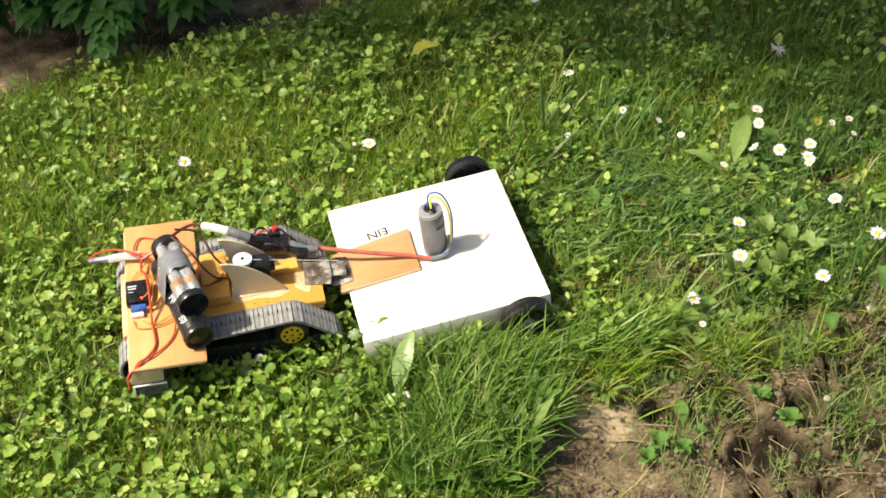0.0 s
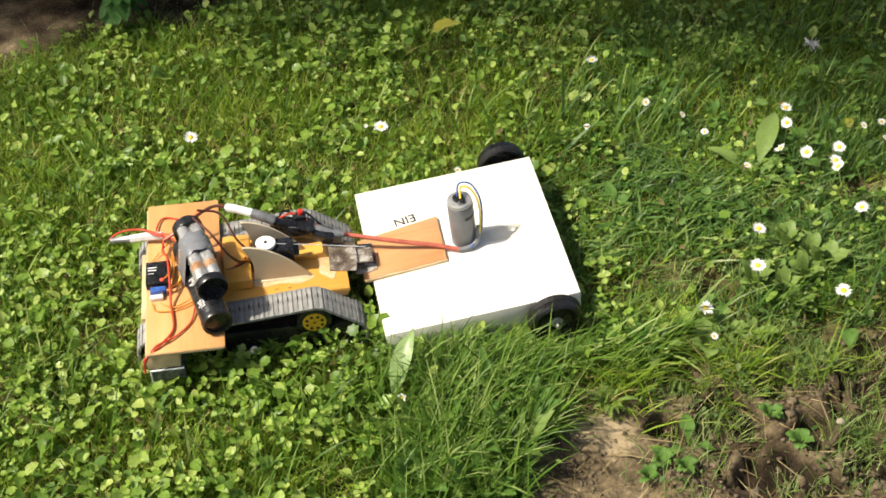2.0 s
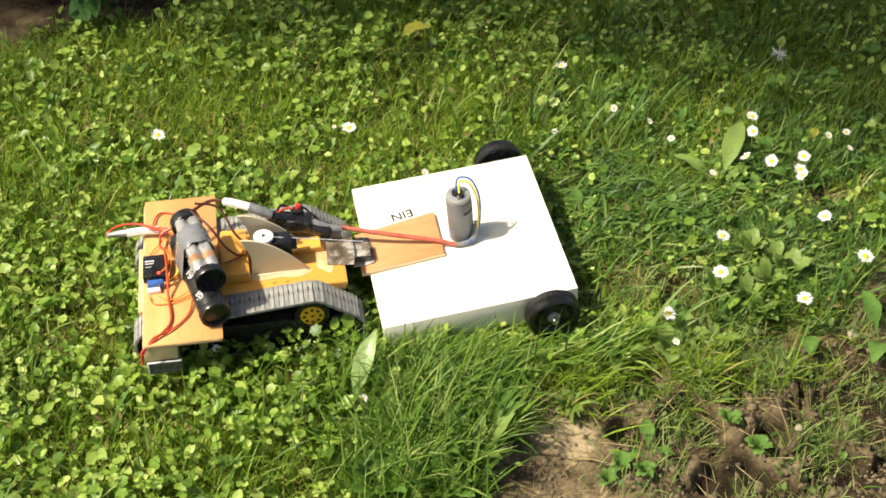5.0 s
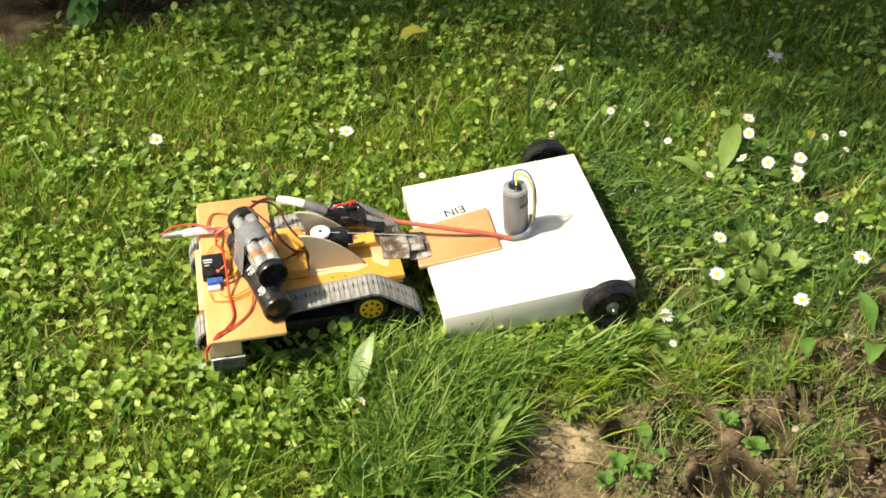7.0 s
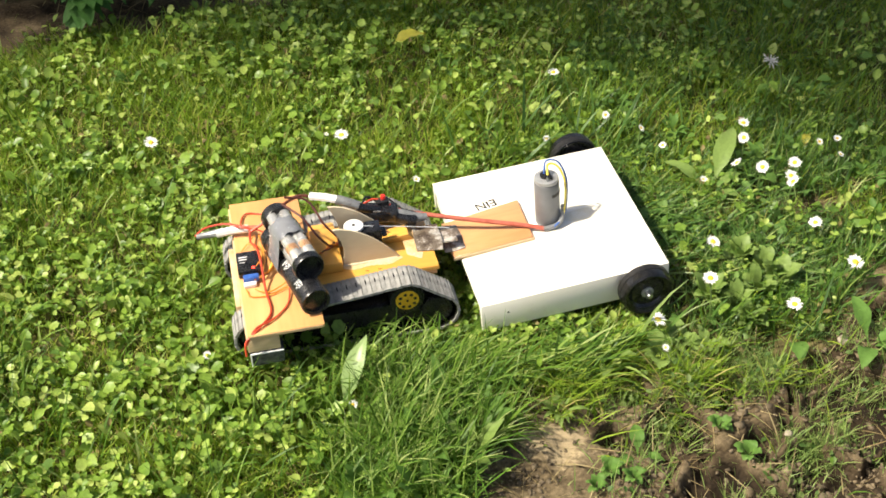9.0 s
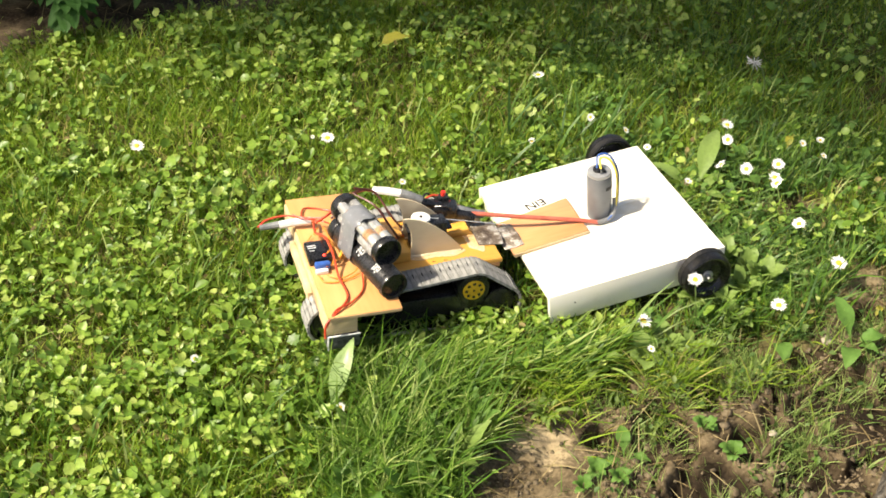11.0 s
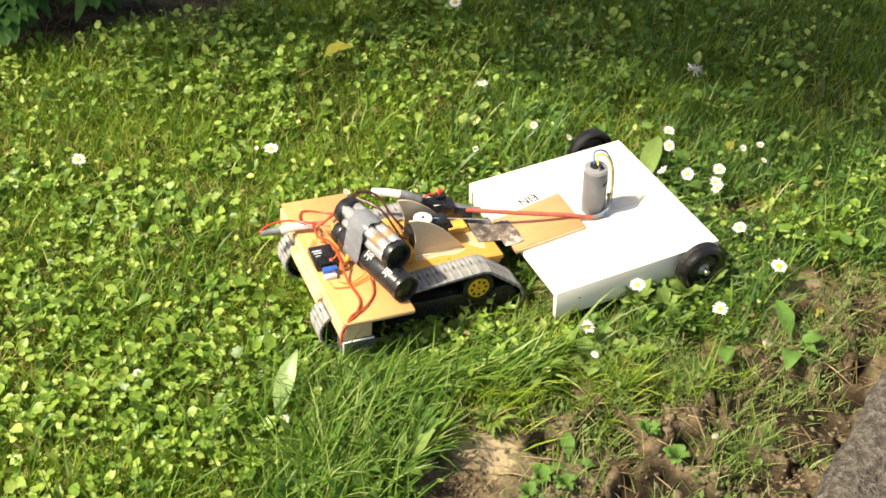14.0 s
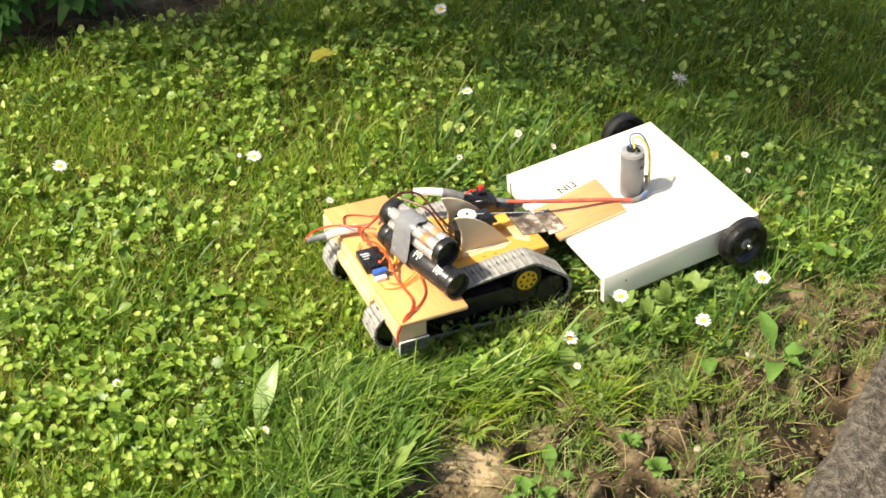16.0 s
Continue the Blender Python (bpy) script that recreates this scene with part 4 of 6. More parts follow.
def weeds():
    leaf_plant("plantain", (0.378, 0.090), [(0.045, 0.105, 0.03, 0.025), (-0.055, 0.045, 0.022, 0.017), (0.045, 0.03, 0.012, 0.014), (0.035, -0.022, 0.012, 0.013)], M_HERB, "plantain with one big upright leaf")
    leaf_plant("plantain", (0.235, 0.376), [(0.062, -0.022, 0.012, 0.026), (-0.03, 0.02, 0.012, 0.016)], M_WEED, "plantain with a long leaf lying over the grass")
    leaf_plant("plantain", (-0.068, -0.270), [(0.030, 0.064, 0.066, 0.021), (0.03, -0.02, 0.01, 0.010)], M_PALE, "tall pale leaf standing up out of the grass")
    leaf_plant("dock_weed", (0.505, -0.178), [(-0.012, 0.050, 0.030, 0.019), (0.032, 0.002, 0.014, 0.019), (-0.020, -0.040, 0.008, 0.021), (0.02, -0.022, 0.012, 0.012)], M_WEED, "young dock with broad green leaves on bare earth")
    leaf_plant("dock_weed", (0.428, -0.158), [(-0.003, -0.044, 0.010, 0.021), (0.02, 0.015, 0.01, 0.012)], M_WEED, "single pointed green leaf drooping on earth")
    leaf_plant("grey_weed", (0.238, -0.312), [(0.0, 0.036, 0.014, 0.015), (0.026, -0.008, 0.008, 0.010), (-0.022, -0.012, 0.006, 0.010)], M_WEED, "grey-green pointed leaves low on the earth")
    rnd = random.Random(3)
    for x, y in ((0.40, -0.09), (0.372, -0.11), (0.428, -0.075), (0.345, -0.095), (0.385, -0.135), (0.415, -0.055), (0.39, -0.035)):
        leaves = []
        for i in range(22):
            a, l = rnd.uniform(0, 6.28), rnd.uniform(0.010, 0.024)
            leaves.append((l * math.cos(a), l * math.sin(a), rnd.uniform(0.008, 0.036), l * rnd.uniform(0.6, 0.8)))
        tagged(leaf_plant("leafy_weed", (x, y), leaves, M_HERB, "bushy weed with small rounded grey-green leaves"), group="bushy weeds beside the earth")
    spots = [(0.20, 0.04), (0.30, 0.03), (0.45, 0.15), (0.40, 0.13), (0.50, 0.17), (0.60, 0.05), (0.10, -0.27), (0.06, -0.19), (-0.02, -0.34), (0.17, -0.19), (0.52, 0.32), (0.36, 0.30), (-0.45, -0.1), (-0.31, -0.26), (-0.15, 0.28), (-0.40, 0.36), (0.25, 0.42), (0.31, 0.50), (0.12, 0.50), (0.40, 0.35), (0.55, 0.30), (0.60, 0.21), (0.45, 0.46), (0.35, 0.22), (0.50, 0.10), (0.58, 0.11), (0.20, 0.33), (0.64, 0.40), (0.05, 0.38), (0.50, 0.40), (0.28, 0.27), (-0.05, 0.52), (-0.25, 0.45), (-0.55, 0.15), (-0.50, 0.28), (-0.22, 0.12)]
    for x, y in spots:
        leaves = []
        for i in range(rnd.randint(5, 9)):
            a, l = rnd.uniform(0, 6.28), rnd.uniform(0.014, 0.032)
            leaves.append((l * math.cos(a), l * math.sin(a), rnd.uniform(0.006, 0.026), l * rnd.uniform(0.3, 0.5)))
        tagged(leaf_plant("rosette_weed", (x, y), leaves, M_WEED, "low rosette of rounded green weed leaves"), group="weed rosettes in the lawn")
    for x, y, count, long, wide, material, label in (
            (0.161, -0.262, 14, 0.031, 0.20, M_HERB, "rosette of long light green leaves at the edge of the earth"),
            (0.277, -0.190, 7, 0.030, 0.80, M_HERB, "low weed with broad light green leaves"),
            (0.324, -0.284, 8, 0.014, 0.80, M_WEED, "small weed with lobed blue-green leaves on earth"), (0.348, -0.317, 9, 0.016, 0.75, M_WEED, "small weed with lobed blue-green leaves on earth"),
            (0.205, -0.340, 16, 0.013, 0.55, M_WEED, "creeping weed with dull green leaves on earth"), (0.228, -0.352, 16, 0.013, 0.55, M_WEED, "creeping weed with dull green leaves on earth"), (0.190, -0.362, 14, 0.013, 0.55, M_WEED, "creeping weed with dull green leaves on earth"),
            (0.33, -0.175, 12, 0.022, 0.6, M_HERB, "low weed with rounded light green leaves"), (0.30, -0.165, 12, 0.024, 0.6, M_HERB, "low weed with rounded light green leaves"), (0.22, -0.20, 12, 0.026, 0.5, M_HERB, "low weed with rounded light green leaves"),
            (0.02, -0.325, 10, 0.046, 0.42, M_WEED, "broad-leaved weed in the long grass"), (0.045, -0.27, 8, 0.042, 0.42, M_WEED, "broad-leaved weed in the long grass"), (-0.03, -0.30, 8, 0.040, 0.42, M_HERB, "broad-leaved weed in the long grass"), (-0.03, -0.37, 9, 0.040, 0.45, M_WEED, "broad-leaved weed in the long grass"), (0.06, -0.335, 9, 0.040, 0.45, M_HERB, "broad-leaved weed in the long grass"), (0.01, -0.27, 8, 0.036, 0.5, M_HERB, "broad-leaved weed in the long grass"), (0.03, -0.38, 9, 0.040, 0.45, M_WEED, "broad-leaved weed in the long grass"), (0.075, -0.29, 8, 0.036, 0.5, M_WEED, "broad-leaved weed in the long grass")):
        leaves = []
        for i in range(count):
            a, l = 6.28 * i / count + rnd.uniform(-0.4, 0.4), long * rnd.uniform(0.55, 1.1)
            leaves.append((l * math.cos(a), l * math.sin(a), rnd.uniform(0.15, 0.9) * l + (0.03 if long == 0.046 or y < -0.26 and x < 0.1 else 0.004), l * wide * rnd.uniform(0.8, 1.15)))
        leaf_plant("leafy_weed", (x, y), leaves, material, label)
    for x, y, a, l in ((-0.004, 0.422, 0.3, 0.048), (0.516, 0.183, 1.2, 0.022), (0.561, -0.102, 0.7, 0.016)):
        z = float(ground_z(x, y))
        lift = 0.028 if y > 0.3 else 0.014 if y > 0.1 else 0.008
        ob = part("fallen_leaf", broad_leaf(bmesh.new(), (-l / 2 * math.cos(a), -l / 2 * math.sin(a), 0), (l / 2 * math.cos(a), l / 2 * math.sin(a), 0.006), l * 0.5, 0.006, stalk=0.1), M_YELLOW_LEAF, at=pose(x, y, z + lift))
        tagged(ob, "yellow fallen leaf lying on the lawn", "leaf")
    # the spent dandelion
    z0 = float(ground_z(0.504, 0.289))
    ob = new("dandelion_clock")
    ob.location = (0.504, 0.289, z0)
    part("stem", tube(bmesh.new(), [(0, 0, -0.004), (0.004, 0.012, 0.03), (-0.004, 0.014, 0.055), (-0.015, 0.017, 0.062)], 0.0014, 7), M_STEM, ob, "pale bent stem")
    bm = bmesh.new()
    for i in range(46):
        d = Vector((rnd.gauss(0, 1), rnd.gauss(0, 1), rnd.gauss(0.3, 0.8))).normalized() * rnd.uniform(0.008, 0.013)
        rod(bm, (-0.015, 0.017, 0.062), Vector((-0.015, 0.017, 0.062)) + d, 0.0003, 0.0006, 4)
    part("seed_head", bm, M_FLUFF, ob, "ragged grey seed head")
    tagged(ob, "spent dandelion with ragged grey seed head", "flower")


weeds()


def pebble(x, y, r, flat, seed, label):
    bm = bmesh.new()
    bmesh.ops.create_icosphere(bm, subdivisions=3, radius=r)
    for v in bm.verts:
        v.co *= 1 + 0.22 * noise.noise(v.co / r * 0.9 + Vector((seed * 3.1, 0, 0)))
        v.co.z *= flat
    ob = part("pebble", bm, M_PEBBLE, at=pose(x, y, float(ground_z(x, y)) + r * flat * 0.5, 0, 0, seed * 47))
    return tagged(ob, label, "stone", "pebbles on the earth")


for i, (x, y, r) in enumerate(((0.480, -0.167, 0.0066), (0.540, -0.184, 0.004), (0.39, -0.30, 0.0042))):
    pebble(x, y, r, 0.7, i + 1, "pale smooth pebble on the bare earth")


def twig():
    z = float(ground_z(-0.54, 0.492))
    ob = part("twig", tube(bmesh.new(), [(-0.018, -0.004, 0.002), (-0.008, -0.009, 0.005), (0.004, -0.006, 0.004), (0.014, 0.002, 0.006), (0.019, 0.014, 0.009)], 0.0030, 7, 5, 0.0044), M_BARK, at=pose(-0.54, 0.492, z))
    tagged(ob, "dark curled twig lying on bare earth", "twig")


twig()


def concrete_block():
    """The rough old block at the lawn's corner."""
    bm = bmesh.new()
    block(bm, (0.62, 0.36, 0.11), (0, 0, 0), bevel=0.02, seg=3)
    bmesh.ops.subdivide_edges(bm, edges=bm.edges, cuts=13, use_grid_fill=True)
    bmesh.ops.subdivide_edges(bm, edges=[g for g in bm.edges if g.calc_length() > 0.012], cuts=2, use_grid_fill=True)
    for v in bm.verts:
        k = v.co.copy()
        for f, a in ((7, 0.007), (32, 0.0045), (90, 0.005)):
            v.co += Vector((noise.noise(k * f), noise.noise(k * f + Vector((5, 0, 0))), noise.noise(k * f + Vector((0, 9, 0))))) * a
    ang = math.degrees(math.atan2(0.194, 0.147))
    ox, oy = 0.542 + 0.185 * 0.797, -0.281 - 0.185 * 0.604
    ob = part("concrete_block", bm, M_ROCK, at=pose(ox, oy, -0.012, 0, 0, ang))
    tagged(ob, "rough weathered grey concrete block with yellow lichen", "stone")
    for u, v, r in ((0.10, 0.170, 0.006), (0.125, 0.172, 0.008), (0.075, 0.16, 0.005), (-0.02, 0.14, 0.006)):
        lm = bmesh.new()
        bmesh.ops.create_icosphere(lm, subdivisions=2, radius=r)
        for w in lm.verts:
            w.co *= 1 + 0.4 * noise.noise(w.co * 300)
            w.co.z *= 0.35
        part("lichen", lm, M_LICHEN, ob, "yellow lichen spot", at=pose(u, v, 0.052))


concrete_block()


def shrub():
    """The leafy shrub that overhangs the bare strip at the back."""
    rnd = random.Random(11)
    bx, by = -0.55, 0.85
    ob = new("shrub")
    ob.location = (bx, by, float(ground_z(bx, by)))
    stems, leaves = [], []
    for i in range(18):
        a = rnd.uniform(0, 6.28) if i > 9 else rnd.uniform(-2.7, -0.3)
        reach, top = rnd.uniform(0.12, 0.26), rnd.uniform(0.10, 0.42) if i > 9 else rnd.uniform(0.09, 0.22)
        end = Vector((math.cos(a) * reach * 1.2, math.sin(a) * reach, top))
        mid = Vector((end.x * 0.4, end.y * 0.4, top * 0.95))
        path = [(0.02 * math.cos(a), 0.02 * math.sin(a), -0.01), mid, end, end + Vector((math.cos(a) * 0.05, math.sin(a) * 0.05, -0.05))]
        stems.append(path)
        for q in smooth_path(path, 6)[4:]:
            for _ in range(5):
                leaves.append((q, rnd.uniform(0, 6.28), rnd.uniform(0.035, 0.065), rnd.uniform(-0.05, 0.012)))
    for ex, ey, ez in ((0.060, -0.315, 0.085), (0.085, -0.27, 0.10), (0.17, -0.25, 0.095), (-0.06, -0.24, 0.10), (0.02, -0.27, 0.11)):
        path = [(0.0, -0.02, 0.0), (ex * 0.5, ey * 0.5, ez + 0.10), (ex, ey, ez), (ex * 1.02, ey - 0.03, ez - 0.03)]
        stems.append(path)
        for q in smooth_path(path, 6)[6:]:
            for _ in range(5):
                leaves.append((q, rnd.uniform(-2.9, -0.2), rnd.uniform(0.03, 0.055), rnd.uniform(-0.03, 0.012)))
    for path in stems:
        part("branch", tube(bmesh.new(), path, 0.005, 7, 5, 0.0015), M_BARK, ob)
    leaves.sort(key=lambda q: q[0].y)
    for q, b, l, dz in leaves[:290]:
        part("leaf", broad_leaf(bmesh.new(), q, q + Vector((math.cos(b) * l, math.sin(b) * l, dz)), l * rnd.uniform(0.44, 0.6), 0.006, 0.2, 0.006), M_SHRUB, ob)
    bm = bmesh.new()
    for q, b, l, dz in leaves[290:]:
        broad_leaf(bm, q, q + Vector((math.cos(b) * l, math.sin(b) * l, dz)), l * 0.42, 0.006, 0.2, 0.01)
    tagged(part("foliage", bm, M_SHRUB, ob), kind="stuff")
    tagged(ob, "dark green leafy shrub overhanging bare earth", "shrub")


shrub()


def tree():
    """A small tree out of view behind, added so that its overhanging boughs shade the back of the lawn."""
    rnd = random.Random(23)
    bx, by = -0.75, 1.75
    ob = new("tree")
    ob.location = (bx, by, float(ground_z(bx, by)))
    fork = Vector((0.08, -0.12, 0.95))
    part("trunk", tube(bmesh.new(), [(0, 0, -0.03), (0.02, -0.02, 0.3), (0.05, -0.07, 0.65), fork], 0.055, 12, 6, 0.036), M_BARK, ob, "grey-brown tapered trunk")
    # ends of the boughs, from the trunk's foot
    ends = [(x - bx, y - by, z) for x, y, z in BOUGHS]
    verts, faces = [], []
    v, f = leaf_template("ovate")
    for ex, ey, ez in ends:
        end = Vector((ex, ey, ez))
        mid = fork.lerp(end, 0.5) + Vector((0, 0, 0.12))
        part("bough", tube(bmesh.new(), [fork - Vector((0, 0, 0.03)), mid, end], 0.024, 8, 6, 0.004), M_BARK, ob)
        for _ in range(BOUGH_LEAVES):
            t = rnd.uniform(0.80, 1.04)
            q = (fork.lerp(mid, t * 2) if t < 0.5 else mid.lerp(end, t * 2 - 1)) + Vector((rnd.gauss(0, 0.10), rnd.gauss(0, 0.10), rnd.gauss(0, 0.07)))
            m = Matrix.Translation(q) @ Euler((rnd.uniform(-0.7, 0.7), rnd.uniform(-0.7, 0.7), rnd.uniform(0, 6.28))).to_matrix().to_4x4() @ Matrix.Scale(rnd.uniform(0.035, 0.065), 4)
            k = len(verts)
            verts += [(m @ Vector(p))[:] for p in v]
            faces += [[k + int(i) for i in t3] for t3 in f]
    crown = tris("crown", verts, faces, M_SHRUB)
    crown.parent = ob
    tagged(crown, kind="stuff")
    tagged(ob, "unseen small tree with leafy boughs, added to shade the lawn", "tree")


# most bough ends are placed by where their shade should fall
BOUGHS = [(-0.20, 0.26, 1.30), (-0.45, 0.28, 1.30), (-0.70, 0.31, 1.30), (-0.92, 0.30, 1.28), (-0.05, 0.06, 1.32), (-0.25, 0.08, 1.30), (-0.40, 0.16, 1.33), (0.00, -0.10, 1.32), (-0.57, 0.22, 1.35),
          (-1.15, 0.33, 1.30), (-1.32, 0.40, 1.28), (-1.50, 0.36, 1.28), (-1.62, 0.32, 1.28), (-1.45, 0.44, 1.35),
          (0.20, 0.90, 1.55), (-1.3, 0.75, 1.35), (-1.0, 1.2, 1.4), (-0.5, 2.2, 1.6), (-1.3, 2.0, 1.5), (-0.2, 1.5, 1.7)]
BOUGH_LEAVES = 200
tree()


# ---- the mower deck ----
def wheel(parent, at, r, width, face):
    """A black wheel turning about y: tyre with mudded tread, dished rim, washer and bolt. face: the side that shows, -1 or 1."""
    bm = bmesh.new()
    n, prof = 40, [(0.30, 0.10), (0.62, 0.14), (0.78, 0.40), (0.90, 0.46), (0.98, 0.36), (1.0, 0.15)]
    prof = prof + [(a, -b) for a, b in reversed(prof)]
    rings = []
    for i in range(n):
        t = 2 * math.pi * i / n
        rings.append([bm.verts.new((a * r * math.cos(t), b * width, a * r * math.sin(t))) for a, b in prof])
    for i in range(n):
        p, q = rings[i], rings[(i + 1) % n]
        for j in range(len(prof)):
            bm.faces.new((p[j], p[(j + 1) % len(prof)], q[(j + 1) % len(prof)], q[j]))
    w = part("wheel", bm, M_TYRE, parent, "glossy black plastic wheel", at=at)
    tm = bmesh.new()
    band = []
    for i in range(60):
        t = 2 * math.pi * i / 60
        k = 1.012 if i % 2 else 1.0
        band.append([tm.verts.new((q * r * k * math.cos(t), -face * width * v, q * r * k * math.sin(t))) for q, v in ((0.97, 0.02), (1.012, 0.06), (1.012, 0.40), (0.95, 0.47))])
    for i in range(60):
        p, q = band[i], band[(i + 1) % 60]
        for j in range(4):
            tm.faces.new((p[j], p[(j + 1) % 4], q[(j + 1) % 4], q[j]))
    part("tread", tm, M_TREAD, w, "mud-brown rubber tread", smooth=False)
    part("rim", rod(bmesh.new(), (0, -width * 0.18, 0), (0, width * 0.18, 0), r * 0.62, n=32, bevel=0.001), M_BLACK, w, "black dished rim")
    part("washer", rod(bmesh.new(), (0, face * width * 0.17, 0), (0, face * width * 0.26, 0), r * 0.24, n=24, bevel=0.0005), M_CAP, w, "grey metal washer")
    part("bolt", rod(bmesh.new(), (0, face * width * 0.2, 0), (0, face * width * 0.62, 0), r * 0.12, n=12, bevel=0.0004), M_SILVER, w, "bright axle bolt")
    part("spoke", boxes(((r * 1.1, 0.001, 0.0022), (0, face * width * 0.185, 0)), ((0.0022, 0.001, r * 1.1), (0, face * width * 0.185, 0)), bevel=0), M_TYRE, w)
    return w


def writing(text, size, parent, at, material):
    cu = bpy.data.curves.new("writing", "FONT")
    cu.body, cu.size, cu.extrude, cu.offset, cu.align_x, cu.align_y = text, size, 0.0002, 0.00018, "CENTER", "CENTER"
    tmp = new("writing", cu)
    me = bpy.data.meshes.new_from_object(tmp.evaluated_get(bpy.context.evaluated_depsgraph_get()))
    bpy.data.objects.remove(tmp)
    me.materials.clear()
    me.materials.append(material)
    ob = new("writing", me)
    ob.parent, ob.matrix_basis = parent, at
    return ob


def mower_deck():
    deck = new("mower_deck")
    hx, hy, top, low = 0.1075, 0.1125, 0.047, 0.009
    bm = bmesh.new()
    block(bm, (2 * hx, 2 * hy, top - low), (0, 0, (top + low) / 2), bevel=0)
    bmesh.ops.delete(bm, geom=[f for f in bm.faces if f.normal.z < -0.9 or f.normal.x < -0.9], context="FACES")
    bmesh.ops.solidify(bm, geom=list(bm.faces), thickness=0.007)
    if max(v.co.z for v in bm.verts) > top + 0.001:
        bmesh.ops.scale(bm, vec=(hx / (hx + 0.0035), hy / (hy + 0.007), 1), verts=bm.verts)
        bmesh.ops.translate(bm, vec=(0, 0, top - max(v.co.z for v in bm.verts)), verts=bm.verts)
    bmesh.ops.bevel(bm, geom=[g for g in bm.edges if g.calc_face_angle(0) > 1.0], offset=0.0006, segments=2, affect="EDGES", profile=0.5)
    part("shell", bm, M_WHITE, deck, "white lacquered box shell, glue-stained on top")
    part("rear_panel", boxes(((0.006, 0.075, 0.020), (-hx + 0.0045, hy - 0.046, top - 0.0175)), bevel=0.0004), M_WHITE, deck)
    part("screw", rod(bmesh.new(), (-hx + 0.03, -hy - 0.0006, 0.030), (-hx + 0.03, -hy + 0.002, 0.030), 0.0011, n=10), M_INK, deck)
    # motor with its cap, slot, wires
    mx, my = 0.0035, 0.0
    motor = part("motor", rod(bmesh.new(), (mx, my, top), (mx, my, 0.107), 0.0144, n=40, bevel=0.0012), M_GREY_PAINT, deck, "grey painted motor can standing upright")
    part("end_cap", rod(bmesh.new(), (mx, my, 0.107), (mx, my, 0.1122), 0.0140, n=40, bevel=0.0014), M_CAP, motor, "bright metal end cap")
    cm = bmesh.new()
    rod(cm, (mx - 0.001, my + 0.001, 0.1120), (mx - 0.001, my + 0.001, 0.1155), 0.0062, n=20, bevel=0.0008)
    block(cm, (0.004, 0.009, 0.005), (mx + 0.003, my - 0.004, 0.1135))
    part("brush_holder", cm, M_BLACK, motor, "black terminal block")
    part("terminal", boxes(((0.0016, 0.001, 0.007), (mx - 0.0015, my - 0.0085, 0.1145)), ((0.006, 0.003, 0.0012), (mx, my - 0.008, 0.1132)), bevel=0.0002), M_SILVER, motor)
    slot = bmesh.new()
    for i in range(9):
        a = radians(-78 + 7.5 * i)
        block(slot, (0.0012, 0.0024, 0.0042), (mx + 0.0141 * math.cos(a), my + 0.0141 * math.sin(a), 0.093), Matrix.Rotation(a, 4, "Z"), 0)
    part("vent_slot", slot, M_INK, motor, "dark vent slot", smooth=False)
    part("collar", tube(bmesh.new(), [(mx + 0.0142 * math.cos(a), my + 0.0142 * math.sin(a), top + 0.001) for a in (i * math.pi / 6 for i in range(13))], 0.0016, 6, 3), M_SHRINK, motor, "grey glue bead")
    part("yellow_wire", tube(bmesh.new(), [(mx + 0.001, my - 0.002, 0.115), (mx + 0.004, my + 0.006, 0.124), (mx + 0.014, my + 0.003, 0.1215), (mx + 0.020, my - 0.003, 0.105), (mx + 0.0195, my - 0.007, 0.080), (mx + 0.014, my - 0.013, 0.060), (mx + 0.003, my - 0.019, 0.0525)], 0.0013, 8), M_YELLOW_WIRE, deck)
    part("blue_wire", tube(bmesh.new(), [(mx - 0.002, my + 0.002, 0.115), (mx + 0.003, my + 0.010, 0.126), (mx + 0.016, my + 0.007, 0.124), (mx + 0.023, my + 0.000, 0.105), (mx + 0.022, my - 0.005, 0.080), (mx + 0.016, my - 0.012, 0.060), (mx + 0.002, my - 0.020, 0.0535)], 0.0011, 8), M_BLUE, deck)
    part("wire_wrap", tube(bmesh.new(), [(mx + 0.017, my - 0.006, 0.072), (mx + 0.014, my - 0.012, 0.060), (mx + 0.006, my - 0.0165, 0.0525), (mx - 0.010, my - 0.0165, 0.0508)], 0.0028, 9), M_DUCT, deck, "grey tape round the wires")
    part("cable", tube(bmesh.new(), [(mx - 0.008, my - 0.0165, 0.0505), (-0.03, -0.007, 0.0560), (-0.075, 0.005, 0.0655), (-0.12, 0.020, 0.0735), (-0.150, 0.032, 0.0775)], 0.0026, 10), M_CABLE, deck, "stiff red cable leading to the motor")
    # tongue of wood that couples the deck
    part("coupling_tongue", slab(bmesh.new(), [(-0.117, -0.031), (-0.022, -0.026), (-0.0205, 0.043), (-0.116, 0.030)], "z", top + 0.0005, top + 0.005, 0.0006), M_TONGUE, deck, "orange varnished wooden coupling tongue")
    part("tongue_edge", slab(bmesh.new(), [(-0.1165, -0.0325), (-0.0215, -0.0275), (-0.0215, -0.0263), (-0.1165, -0.0313)], "z", top + 0.0003, top + 0.0040), M_EDGE, deck)
    part("hinge_tape", slab(bmesh.new(), [(-0.124, -0.021), (-0.112, -0.022), (-0.100, -0.020), (-0.099, 0.002), (-0.101, 0.022), (-0.112, 0.023), (-0.124, 0.021)], "z", top + 0.0055, top + 0.0064, 0.0003), M_FOIL, deck, "shiny glued tape over the hinge")
